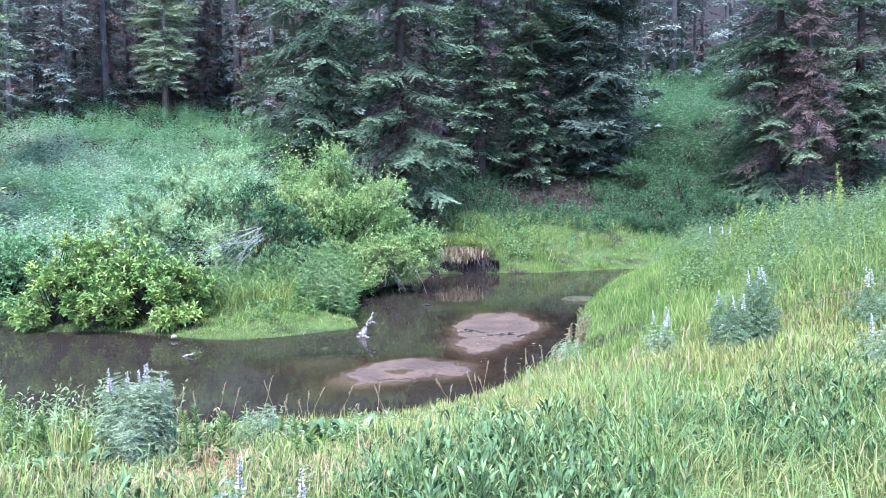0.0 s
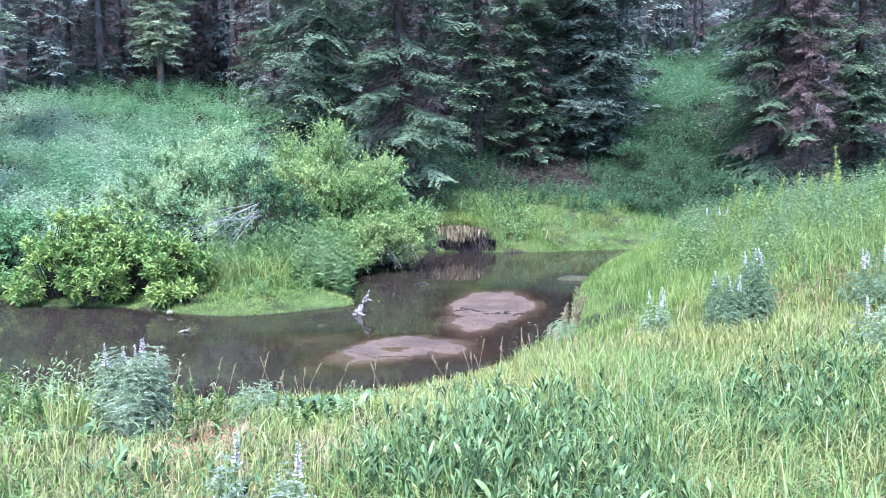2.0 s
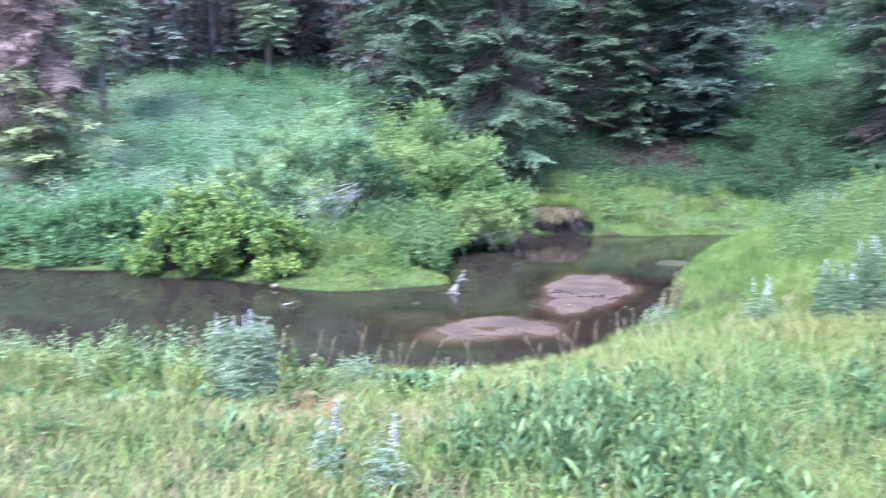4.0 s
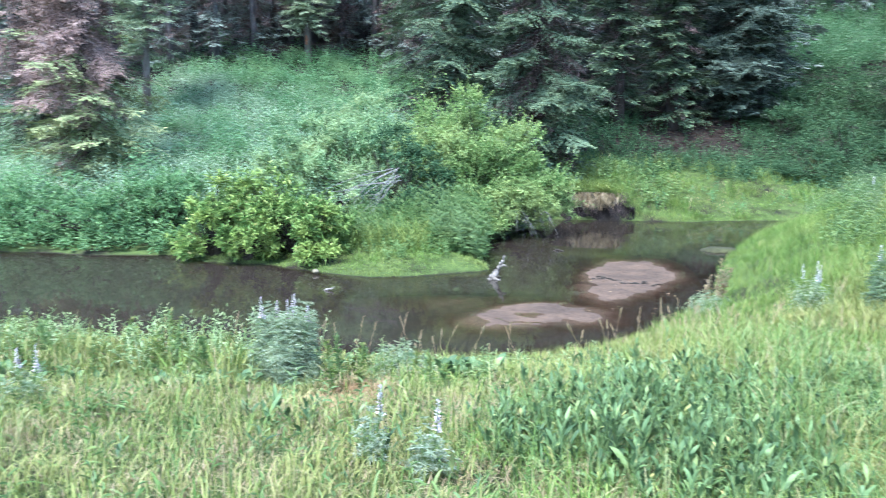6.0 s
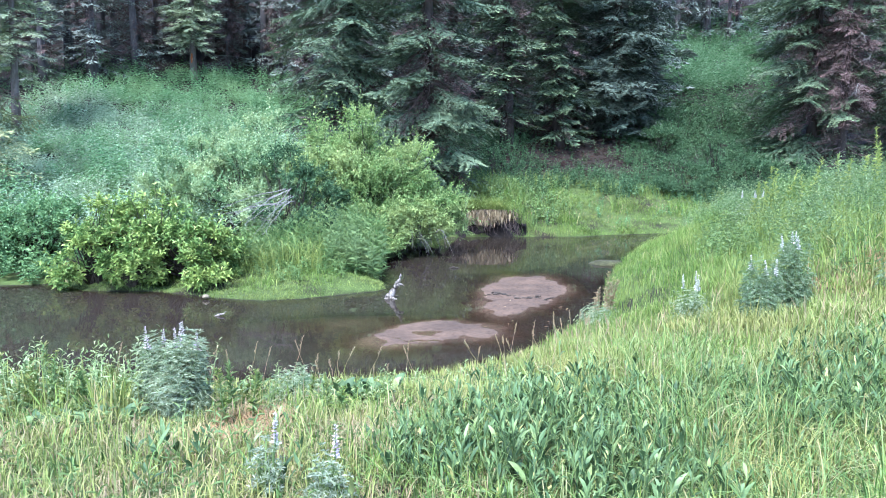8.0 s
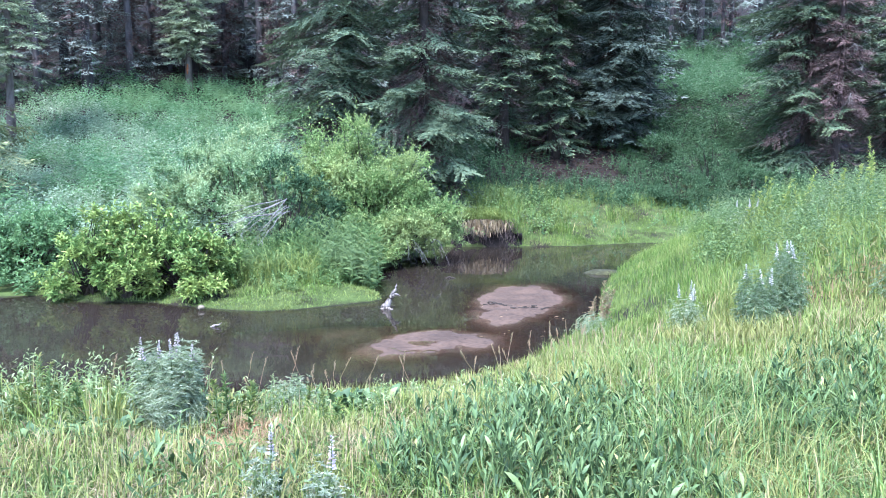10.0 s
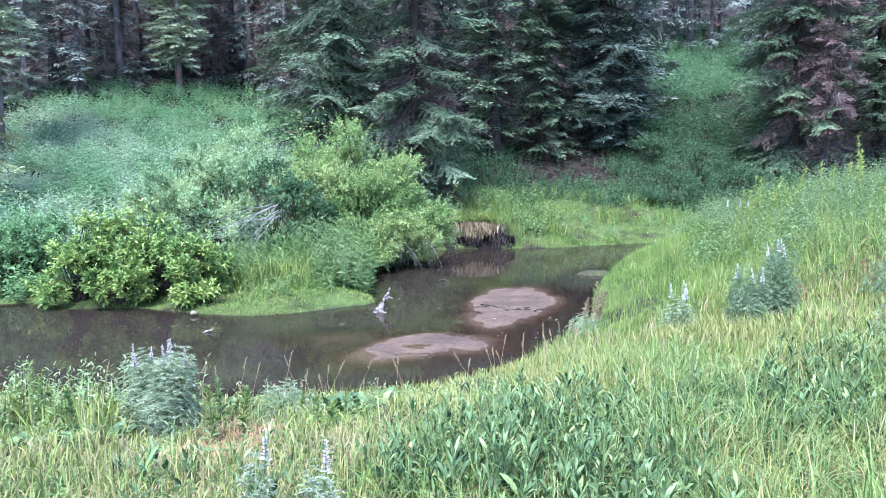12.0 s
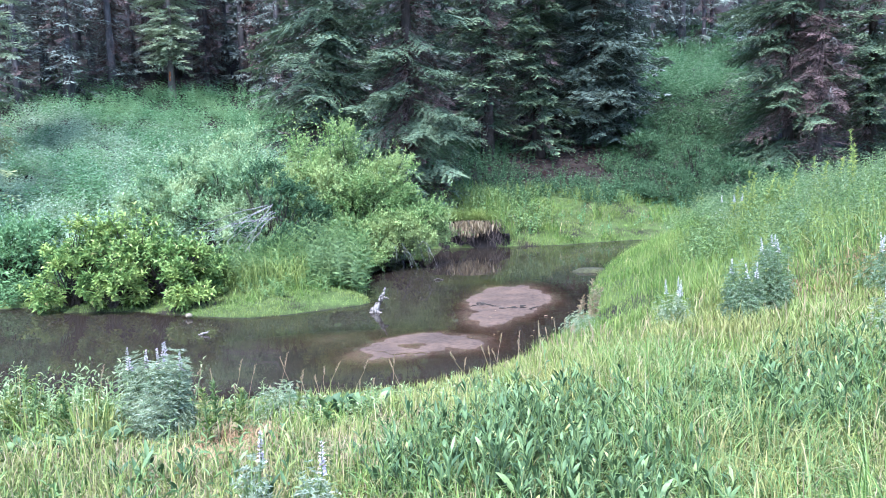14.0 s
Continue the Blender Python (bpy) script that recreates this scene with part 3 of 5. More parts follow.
def bough(length, twig_gap, gap, flen, fwid, rnd, bare=False, segs=6):
    """One branch along x, a drooping fan: an axis, side twigs that sag outwards, and flat needle sprays that get
    lighter at the tips, with crown shade painted in towards the trunk.
    """
    axis = lambda s: np.stack([s * length, 0.05 * length * np.sin(s * 4), length * (-0.3 * s ** 1.6 + 0.2 * s ** 4)], -1)
    n = max(3, int(length * 0.85 / twig_gap))
    st = np.repeat(np.linspace(0.16, 0.97, n), 2) + rnd.uniform(-0.03, 0.03, 2 * n)
    side = np.tile([1.0, -1.0], n)
    tl = np.clip(length * 0.5 * (1.04 - st) ** 0.6 * (0.3 + 0.7 * np.minimum(1, st * 2.2)), 0.14, 1.0) * rnd.uniform(0.65, 1.2, 2 * n)
    st, side, tl = np.append(st, 0.93), np.append(side, 0.0), np.append(tl, 0.24)
    base = axis(st)
    ang = radians(46) * side + rnd.uniform(-0.22, 0.22, len(st))
    dirs = unit(np.stack([np.cos(ang), np.sin(ang), rnd.uniform(-0.42, -0.02, len(st))], 1))
    gl = [tubes(axis(np.linspace(0, 1, segs))[None], np.linspace(0.009 * length + 0.006, 0.004, segs)[None], 3)]
    ends = base + dirs * tl[:, None] + np.array([0, 0, -0.16]) * (tl ** 2)[:, None]
    if bare:
        gl.append(instances(FINGER, frame3(ends - base, rnd.uniform(0, 6, len(base))) * np.stack([tl, np.full(len(tl), 0.018), tl], 1)[:, None, :], base))
        return join(gl)
    P, D, W, T = [], [], [], []
    for b, d, l, e, q in zip(base, dirs, tl, ends, np.clip(st, 0, 1) ** 2):
        m = max(2, int(l / gap))
        s = (np.arange(m) + 0.4) / m
        c = b[None] * (1 - s[:, None]) + e[None] * s[:, None] + np.array([0, 0, 0.05]) * (s * (1 - s) * 4 * l)[:, None]
        lat = unit(np.cross(d, [0, 0, 1.0]))
        for sg in (1, -1):
            hang = np.where(rnd.random(m) < 0.22, -0.75, 0.03)[:, None] * np.array([0, 0, 1.0])
            P.append(c)
            D.append(d * 0.85 + lat * sg * 0.62 + hang + rnd.normal(0, 0.13, (m, 3)))
            W.append(flen * (1.15 - 0.5 * s) * rnd.uniform(0.75, 1.2, m))
            # pale tips, plus painted crown shade: darker towards the trunk and on hanging sprays
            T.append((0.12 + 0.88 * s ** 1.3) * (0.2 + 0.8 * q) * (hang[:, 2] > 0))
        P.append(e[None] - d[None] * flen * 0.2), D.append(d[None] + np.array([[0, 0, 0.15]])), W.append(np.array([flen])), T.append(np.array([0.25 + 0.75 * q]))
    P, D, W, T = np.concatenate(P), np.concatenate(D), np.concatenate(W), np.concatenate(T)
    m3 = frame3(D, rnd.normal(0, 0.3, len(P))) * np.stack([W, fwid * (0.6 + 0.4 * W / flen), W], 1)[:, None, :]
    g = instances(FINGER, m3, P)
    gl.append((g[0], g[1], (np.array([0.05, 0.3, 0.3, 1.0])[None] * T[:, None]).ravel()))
    return join(gl)


FINGER = (np.array([[0, 0, 0], [0.45, 0.5, 0.05], [0.45, -0.5, 0.05], [1, 0, 0.1]], float), np.array([[0, 3, 1], [0, 2, 3]]))
BR = np.random.default_rng(11)
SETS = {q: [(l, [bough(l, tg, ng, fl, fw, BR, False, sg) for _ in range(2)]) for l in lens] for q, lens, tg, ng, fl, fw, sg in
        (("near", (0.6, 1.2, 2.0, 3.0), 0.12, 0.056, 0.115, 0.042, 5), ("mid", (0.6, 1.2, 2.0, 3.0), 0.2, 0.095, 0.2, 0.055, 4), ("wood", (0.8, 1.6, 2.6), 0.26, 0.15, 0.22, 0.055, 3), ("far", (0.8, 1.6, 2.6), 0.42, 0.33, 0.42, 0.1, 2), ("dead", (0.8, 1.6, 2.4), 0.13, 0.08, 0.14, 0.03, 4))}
BARE = [(l, [bough(l, 0.24, 0.1, 0.1, 0.1, BR, True, 4) for _ in range(2)]) for l in (0.8, 1.6, 2.4)]


def pick(sets, lengths, m3, t, which):
    geos, ls = [], np.array([s[0] for s in sets])
    idx = np.argmin(np.abs(np.log(lengths[:, None] / ls[None])), 1)
    for i, (l, variants) in enumerate(sets):
        for j, g in enumerate(variants):
            k = (idx == i) & (which % 2 == j)
            if k.any():
                geos.append(instances(g, m3[k] * (lengths[k] / l)[:, None, None], t[k]))
    return join(geos) if geos else (np.zeros((0, 3)), np.zeros((0, 3), int), np.zeros(0))


def conifer(name, x, y, height, radius, seed, quality, needle, label, dead=0.0, bare_to=0.06, twigs=0.5, trunk_mat=None, droop=0.0, whorl=0.36, wide=0.25, reach=99.0, per=6, dead_at=0.33, dead_mat=None):
    r = np.random.default_rng(seed)
    z0 = float(ground_z(x, y)[0]) - 0.1
    tree = thing(name, x, y, z0, label, "conifer")
    s = np.linspace(0, 1, 9)
    bend = 0.25 * np.sin(s * 3 + seed) * s
    spine = np.stack([bend, 0.6 * bend, s * height], 1)
    rad = (0.0095 * height + 0.03) * (1 - s) ** 0.85 + 0.012
    rad[0] *= 1.3
    part("trunk", tubes(spine[None], rad[None], 10), trunk_mat or BARK, tree, "", True)
    zs = []
    z = bare_to * height
    while z < height * 0.985:
        zs.append(z)
        z += whorl * (1.0 if z < reach else 3.2) * r.uniform(0.75, 1.2)
    zs = np.repeat(np.array(zs), per) + r.uniform(-0.15, 0.15, len(zs) * per)
    zs = np.clip(zs, 0.2, height * 0.985)
    f = zs / height
    low = np.minimum(1, 0.55 + (f - bare_to) / wide * 0.45)
    L = np.maximum(radius * (1 - f) ** 0.8 * low * r.uniform(0.62, 1.12, len(f)), 0.25)
    az = r.uniform(0, 2 * np.pi, len(f))
    thin = (np.sin(az) > 0.35) & (r.random(len(f)) < 0.5)  # sparser on the shaded side, towards the wood
    zs, f, L, az = zs[~thin], f[~thin], L[~thin], az[~thin]
    el = np.radians(-14 - droop + 42 * f ** 1.5) + r.normal(0, 0.12, len(f))
    d = np.stack([np.cos(az) * np.cos(el), np.sin(az) * np.cos(el), np.sin(el)], 1)
    m3 = frame3(d, r.normal(0, 0.2, len(f)))
    t = np.stack([np.interp(zs, spine[:, 2], spine[:, 0]), np.interp(zs, spine[:, 2], spine[:, 1]), zs], 1)
    which = r.integers(0, 2, len(f))
    is_dead = r.random(len(f)) < dead * np.clip(1.75 - np.abs(f - dead_at) * 6, 0.1, 1) if dead else np.zeros(len(f), bool)
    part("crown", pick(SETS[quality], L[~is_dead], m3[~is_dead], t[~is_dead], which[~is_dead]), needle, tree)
    if is_dead.any():
        part("dead_crown", pick(SETS["dead" if quality not in ("far", "wood") else "wood"], L[is_dead] * 0.8, frame3(d[is_dead] - np.array([0, 0, 0.45]), r.normal(0, 0.4, int(is_dead.sum()))), t[is_dead], which[is_dead]), dead_mat or NEEDLE_DEAD, tree, "reddish-brown dead boughs")
    if twigs:
        n = int(twigs * 90)
        zb = r.uniform(0.07, 0.45, n) * min(height, 18)
        ab, eb = r.uniform(0, 2 * np.pi, n), r.normal(-0.25, 0.2, n)
        db = np.stack([np.cos(ab) * np.cos(eb), np.sin(ab) * np.cos(eb), np.sin(eb)], 1)
        lb = radius * r.uniform(0.3, 0.7, n) * (1 - zb / height)
        tb = np.stack([np.interp(zb, spine[:, 2], spine[:, 0]), np.interp(zb, spine[:, 2], spine[:, 1]), zb], 1)
        tagged(part("dead_branchwork", pick(BARE, lb, frame3(db, r.normal(0, 0.6, n)), tb, r.integers(0, 2, n)), TWIG_DEAD, tree, "bare brown dead branches"), kind="stuff")
    return tree


SPRUCE = "tall dark blue-green spruce with drooping layered boughs"
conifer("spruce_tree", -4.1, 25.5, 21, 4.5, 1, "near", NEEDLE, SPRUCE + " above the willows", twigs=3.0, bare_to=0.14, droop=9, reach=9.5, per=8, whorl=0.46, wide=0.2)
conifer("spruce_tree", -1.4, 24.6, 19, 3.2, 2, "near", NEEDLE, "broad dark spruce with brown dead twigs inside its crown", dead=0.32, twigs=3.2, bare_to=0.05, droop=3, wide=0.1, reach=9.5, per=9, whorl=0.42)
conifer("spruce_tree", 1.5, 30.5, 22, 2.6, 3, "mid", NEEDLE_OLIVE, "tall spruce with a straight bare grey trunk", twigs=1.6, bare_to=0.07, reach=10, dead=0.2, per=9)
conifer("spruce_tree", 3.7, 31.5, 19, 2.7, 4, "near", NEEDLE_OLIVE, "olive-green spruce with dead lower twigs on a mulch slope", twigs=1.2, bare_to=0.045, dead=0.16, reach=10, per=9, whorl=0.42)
conifer("spruce_tree", 6.5, 33.5, 21, 3.6, 5, "mid", NEEDLE_SHADED, "dense dark spruce at the edge of a clearing", twigs=0.6, bare_to=0.03, reach=12, per=11, wide=0.12)
conifer("spruce_tree", 5.0, 36.5, 22, 3.4, 6, "far", NEEDLE_SHADED, "dark spruce standing deep in the wood", reach=13)
conifer("spruce_tree", -0.8, 33.0, 22, 3.2, 7, "far", NEEDLE_SHADED, "dark spruce standing deep in the wood", reach=13)
half_dead = conifer("fir_tree", 13.4, 29.8, 18, 4.1, 8, "near", NEEDLE_OLIVE, "large fir with bleached bare branches among green boughs", dead=0.25, twigs=0.8, bare_to=0.03, droop=4, reach=10, per=8, whorl=0.45)
conifer("fir_tree", 17.0, 30.4, 19, 3.9, 9, "mid", NEEDLE_OLIVE, "large green fir beside a clearing", dead=0.2, bare_to=0.02, reach=11, per=8)
conifer("dead_fir", 13.9, 28.3, 14.0, 2.2, 17, "dead", NEEDLE_DEAD, "dead reddish-brown fir with drooping withered boughs", twigs=2.0, bare_to=0.24, droop=24, per=8, whorl=0.34, wide=0.1)
conifer("spruce_tree", 15.6, 34.5, 20, 3.1, 10, "mid", NEEDLE_SHADED, "tall green spruce behind a half-dead fir", reach=12)
marked = conifer("young_spruce", -16.5, 44.4, 15, 3.3, 12, "mid", NEEDLE_PALE, "slender pale-green spruce with an orange-marked trunk", twigs=0.3, bare_to=0.15, trunk_mat=BARK_PALE, per=9)
conifer("young_spruce", -18.6, 30.0, 14, 3.0, 13, "mid", NEEDLE_PALE, "slender pale-green spruce with a pale trunk", twigs=0.3, bare_to=0.22, trunk_mat=BARK_PALE, per=9)
conifer("fir_tree", -14.7, 20.3, 13, 3.3, 14, "mid", NEEDLE_YELLOW, "olive-green fir with pinkish-brown dead upper boughs", per=11, dead=0.92, twigs=1.4, bare_to=0.04, dead_at=0.46, dead_mat=NEEDLE_PINK)
conifer("fir_tree", -18.6, 23.6, 16, 3.0, 15, "mid", NEEDLE_OLIVE, "half-dead fir with pinkish-brown boughs", dead_mat=NEEDLE_PINK, dead=0.85, twigs=1.4, bare_to=0.04, per=10)

pr = np.random.default_rng(77)
for i in range(3):
    a0 = np.array([[pr.uniform(-1.6, 0.6), -3.0 + pr.uniform(-0.6, 0.4), 3.6 + 0.7 * i + pr.uniform(-0.4, 0.4)]])
    a1 = a0 + np.array([[pr.uniform(-0.9, 0.9), -0.5, pr.uniform(-0.7, 0.1)]])
    mb = curves(a0, a1, 7, 0.22, 0.008, pr)
    e0 = mb[0, 2:6]
    part("bare_branch", join([tubes(mb, np.linspace(0.014, 0.004, 7)[None], 4), tubes(curves(e0, e0 + pr.uniform(-0.35, 0.35, (4, 3)) - np.array([0, 0, 0.15]), 3, 0, 0.02, pr), np.tile([0.008, 0.006, 0.003], (4, 1)), 3)]), TWIG_GREY, half_dead, "bleached bare branch")
SCAR = rough_mat("orange_scar", [(0.35, (0.5, 0.14, 0.04)), (0.55, (0.62, 0.25, 0.1)), (0.7, (0.8, 0.78, 0.72))], 8)
part("trunk_scar", tubes(np.array([[[-0.02, -0.19, 1.0], [-0.01, -0.2, 1.25], [0.0, -0.18, 1.55]]]), np.array([[0.03, 0.07, 0.04]]), 6), SCAR, marked, "orange and white scar on the bark")

# the wood behind: a few trees built once and repeated up the slope
wood = []
for i, (h, rd, dd) in enumerate(((19, 2.6, 0.0), (22, 3.0, 0.0), (17, 2.3, 0.5), (20, 2.7, 0.1))):
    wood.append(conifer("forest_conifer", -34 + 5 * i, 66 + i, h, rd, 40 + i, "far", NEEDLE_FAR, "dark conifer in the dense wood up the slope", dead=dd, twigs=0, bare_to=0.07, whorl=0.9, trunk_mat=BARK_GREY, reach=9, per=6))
edge = []
for i, (h, rd, dd) in enumerate(((20, 2.8, 0.4), (17, 2.4, 0.8), (21, 2.6, 0.15))):
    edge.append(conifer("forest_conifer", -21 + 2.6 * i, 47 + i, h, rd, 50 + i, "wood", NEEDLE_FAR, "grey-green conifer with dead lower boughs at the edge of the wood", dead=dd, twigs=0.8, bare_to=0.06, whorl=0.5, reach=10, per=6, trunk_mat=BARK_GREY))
for o in wood + edge:
    tagged(o, "", "", "conifers of the wood")
wr = np.random.default_rng(5)
spots = []
for y0, gap in ((46, 3.2), (50, 3.3), (54, 4.2), (59, 4.6), (69, 4.6)):
    x = max(-0.75 * y0 - 6, -42 if y0 < 60 else 8)
    while x < min(0.72 * y0 + 4, 34):
        open_gap = 0.22 < x / y0 < 0.37 and y0 < 64
        if not open_gap:
            spots.append((x + wr.uniform(-1, 1), y0 + wr.uniform(-1.8, 1.8)))
        x += gap * wr.uniform(0.75, 1.3)
for x, y in ((-30, 30), (-26, 34), (-24, 27), (-29, 25), (-33, 21), (-25.5, 19.6), (-29.5, 17.6), (-21.6, 26), (-27, 22.4), (-35, 18), (-22, 38), (-20.3, 39.8), (-18.9, 42), (-23, 42.5), (-25, 37.5), (-13.5, 49), (-15.2, 51), (-12.2, 47.6), (-11, 50.5), (-14.5, 54), (-17.5, 52), (-22.8, 38.8), (-24.4, 40), (-26.5, 38.5), (22, 36), (24, 31), (27, 36), (20, 40), (2.2, 40), (8.2, 41), (-3, 41), (-6.5, 43), (-9.5, 44.5), (3.4, 36), (1.2, 37), (6.6, 39), (9, 37.5), (-3.2, 36), (-6, 38), (10.3, 43), (4.6, 42.5), (0.2, 43)):
    spots.append((x, y))
for x, y in ((14.5, 60.5), (16.8, 62), (19, 61.5), (21.3, 63), (17.8, 65.5), (20.2, 66.5), (23, 66), (15.6, 66), (22, 70), (18, 71.5)):
    spots.append((x, y))
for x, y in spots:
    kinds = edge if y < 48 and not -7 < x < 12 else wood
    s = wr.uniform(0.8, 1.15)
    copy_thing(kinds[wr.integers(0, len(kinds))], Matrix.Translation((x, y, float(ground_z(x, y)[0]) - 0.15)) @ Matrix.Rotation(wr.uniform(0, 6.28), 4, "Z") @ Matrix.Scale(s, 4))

# ---- shrubs and herbs ----


def shrub(name, x, y, rx, ry, h, shoots, per, ll, lw, material, seed, label, kind=LEAF2, lift=0.1, up=0.7, long_shoots=0.4, stems=26, airy=-0.16, clump=0.42):
    """A bush of many leafy clumps on a dome, each clump a spray of shoots, with shaded gaps between."""
    r = np.random.default_rng(seed)
    z0 = float(ground_z(x, y)[0]) - 0.05
    bush = thing(name, x, y, z0, label, "shrub")
    k = max(12, int(2.6 * (rx * ry + rx * h + ry * h) / clump ** 2 / 3.2))
    cd = unit(r.normal(0, 1, (k, 3)))
    cd[:, 2] = np.abs(cd[:, 2]) * 1.05 - 0.12
    cd = unit(cd)
    cr = (0.45 + 0.58 * r.random(k) ** 0.6) * (1 + 0.34 * lumps(cd, 2.6, seed) + 0.2 * lumps(cd, 6.0, seed))
    centre = cd * cr[:, None] * np.array([rx, ry, h * 0.92]) + np.array([0, 0, lift])
    size = clump * r.uniform(0.6, 1.35, k)
    tone = r.integers(0, k, shoots)
    ld = unit(r.normal(0, 1, (shoots, 3)) + 0.55 * cd[tone] + np.array([0, 0, 0.35]))
    p = centre[tone] + ld * (size[tone] * (0.3 + 0.7 * r.random(shoots) ** 0.5))[:, None] * np.array([1, 1, 0.72])
    p[:, 2] = np.maximum(p[:, 2], 0.06)
    gap = lumps(p, 2.7, seed * 1.7) + 0.6 * lumps(p, 7.0, seed * 0.6) > airy - 0.3
    d, p = ld[gap], p[gap]
    shoots = len(d)
    sd = unit(d * np.array([0.9, 0.9, 0.5]) + np.array([0, 0, up]) + r.normal(0, 0.22, (shoots, 3)))
    sl = long_shoots * 0.62 * r.uniform(0.4, 1.3, shoots) * np.where(r.random(shoots) < 0.07, 2.5, 1.0)
    s = np.tile(np.linspace(0.1, 1.0, per), shoots)
    pp = np.repeat(p, per, 0) + np.repeat(sd * sl[:, None], per, 0) * s[:, None]
    ph = np.tile(np.arange(per) * 2.4, shoots) + np.repeat(r.uniform(0, 6.28, shoots), per)
    fr = frame3(np.repeat(sd, per, 0))
    ld = fr[:, :, 1] * np.cos(ph)[:, None] + fr[:, :, 2] * np.sin(ph)[:, None] + fr[:, :, 0] * (0.35 + 0.8 * s)[:, None] + r.normal(0, 0.15, (len(s), 3))
    n = len(s)
    part("foliage", leaves(pp, ld, ll * r.uniform(0.65, 1.15, n) * (1.05 - 0.35 * s), lw * r.uniform(0.8, 1.15, n) * (1.05 - 0.3 * s), kind, r), material, bush)
    pick_s = r.choice(shoots, min(shoots, stems * 6), False)
    foot = np.stack([r.normal(0, 0.1 * rx, len(pick_s)), r.normal(0, 0.1 * ry, len(pick_s)), np.zeros(len(pick_s))], 1)
    part("stem_mass", tubes(curves(foot, p[pick_s] + sd[pick_s] * sl[pick_s, None] * 0.7, 6, 0.12, 0.02 * rx, r), np.tile(np.linspace(0.016, 0.003, 6), (len(pick_s), 1)), 4), STEM, bush, "thin brown stems")["kind"] = "stuff"
    return bush


WL = "tall yellow-green willow bush leaning over the water"
shrub("willow_bush", -2.55, 19.0, 1.5, 1.3, 3.2, 4600, 13, 0.11, 0.045, WILLOW, 21, WL, lift=0.15, up=0.6, long_shoots=0.6, airy=-0.2, clump=0.4)
shrub("willow_bush", -1.95, 19.0, 1.15, 1.2, 2.05, 3100, 13, 0.11, 0.045, WILLOW, 22, "rounded yellow-green willow bush hanging over the bank", lift=0.05, up=0.2, long_shoots=0.6, airy=-0.2, clump=0.4)
shrub("willow_bush", -3.75, 20.2, 1.3, 1.2, 2.9, 2500, 13, 0.105, 0.045, WILLOW, 23, "upright willow bush with pale green leaves", up=1.0, long_shoots=0.65, airy=-0.2, clump=0.36)
shrub("willow_bush", -5.8, 19.2, 1.7, 1.4, 2.3, 3000, 13, 0.105, 0.044, WILLOW_PALE, 24, "pale green willow bush on the grassy slope", up=0.9, long_shoots=0.55, airy=-0.4, clump=0.4)
shrub("willow_bush", -7.5, 20.0, 1.6, 1.4, 2.0, 2000, 13, 0.105, 0.044, WILLOW_PALE, 25, "low pale green willow bush on the grassy slope", up=0.9, long_shoots=0.5, airy=-0.4, clump=0.4)
shrub("willow_bush", -6.3, 22.0, 1.8, 1.4, 2.3, 2000, 12, 0.11, 0.046, WILLOW_PALE, 26, "pale green willow bush higher up the slope", up=0.9, long_shoots=0.5, airy=-0.4, clump=0.42)
# dark leaf colour stands for the shade of the hollow under the willows
shrub("leafy_shrub", -4.4, 17.7, 1.1, 0.9, 1.75, 1500, 12, 0.11, 0.05, HERB_DARK, 27, "green leafy shrub darkened for the shaded hollow between the willows", up=0.6, long_shoots=0.35, airy=-0.1)
SL = "broad-leaved yellow-green shrub growing at the water's edge"
for i, (x, y, rr, h) in enumerate(((-7.3, 13.9, 0.75, 1.25), (-6.2, 14.2, 0.8, 1.65), (-5.55, 14.2, 0.65, 1.45), (-5.15, 13.7, 0.45, 1.05), (-6.9, 14.9, 0.8, 1.5), (-6.4, 13.55, 0.45, 0.9))):
    shrub("riverside_shrub", x, y, rr, rr * 0.9, h, 420, 12, 0.14, 0.056, SHRUB, 30 + i, SL, LEAF4, up=0.9, long_shoots=0.3, airy=-0.05, clump=0.3)
for i, (x, y, rr, h) in enumerate(((-10.6, 14.9, 1.0, 1.2), (-12.4, 15.2, 1.2, 1.5), (-14.5, 15.4, 1.3, 1.4), (-9.4, 15.6, 1.0, 1.2), (-17, 16.0, 1.4, 1.5))):
    shrub("leafy_shrub", x, y, rr, rr, h, 640, 10, 0.13, 0.06, SHRUB_TEAL, 40 + i, "blue-green leafy shrub on the far bank", LEAF2, lift=0.0, up=0.5, airy=-0.6)
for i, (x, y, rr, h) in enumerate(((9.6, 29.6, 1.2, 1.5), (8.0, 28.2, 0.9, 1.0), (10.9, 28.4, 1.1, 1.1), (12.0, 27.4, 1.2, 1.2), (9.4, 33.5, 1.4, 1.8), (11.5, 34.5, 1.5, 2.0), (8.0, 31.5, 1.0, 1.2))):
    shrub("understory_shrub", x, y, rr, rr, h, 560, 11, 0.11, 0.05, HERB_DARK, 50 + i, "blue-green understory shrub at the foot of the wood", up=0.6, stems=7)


def scatter(n, x0, x1, y0, y1, keep, rnd):
    x, y = rnd.uniform(x0, x1, n), rnd.uniform(y0, y1, n)
    k = keep(x, y) & ~in_water(x, y)
    return x[k], y[k]


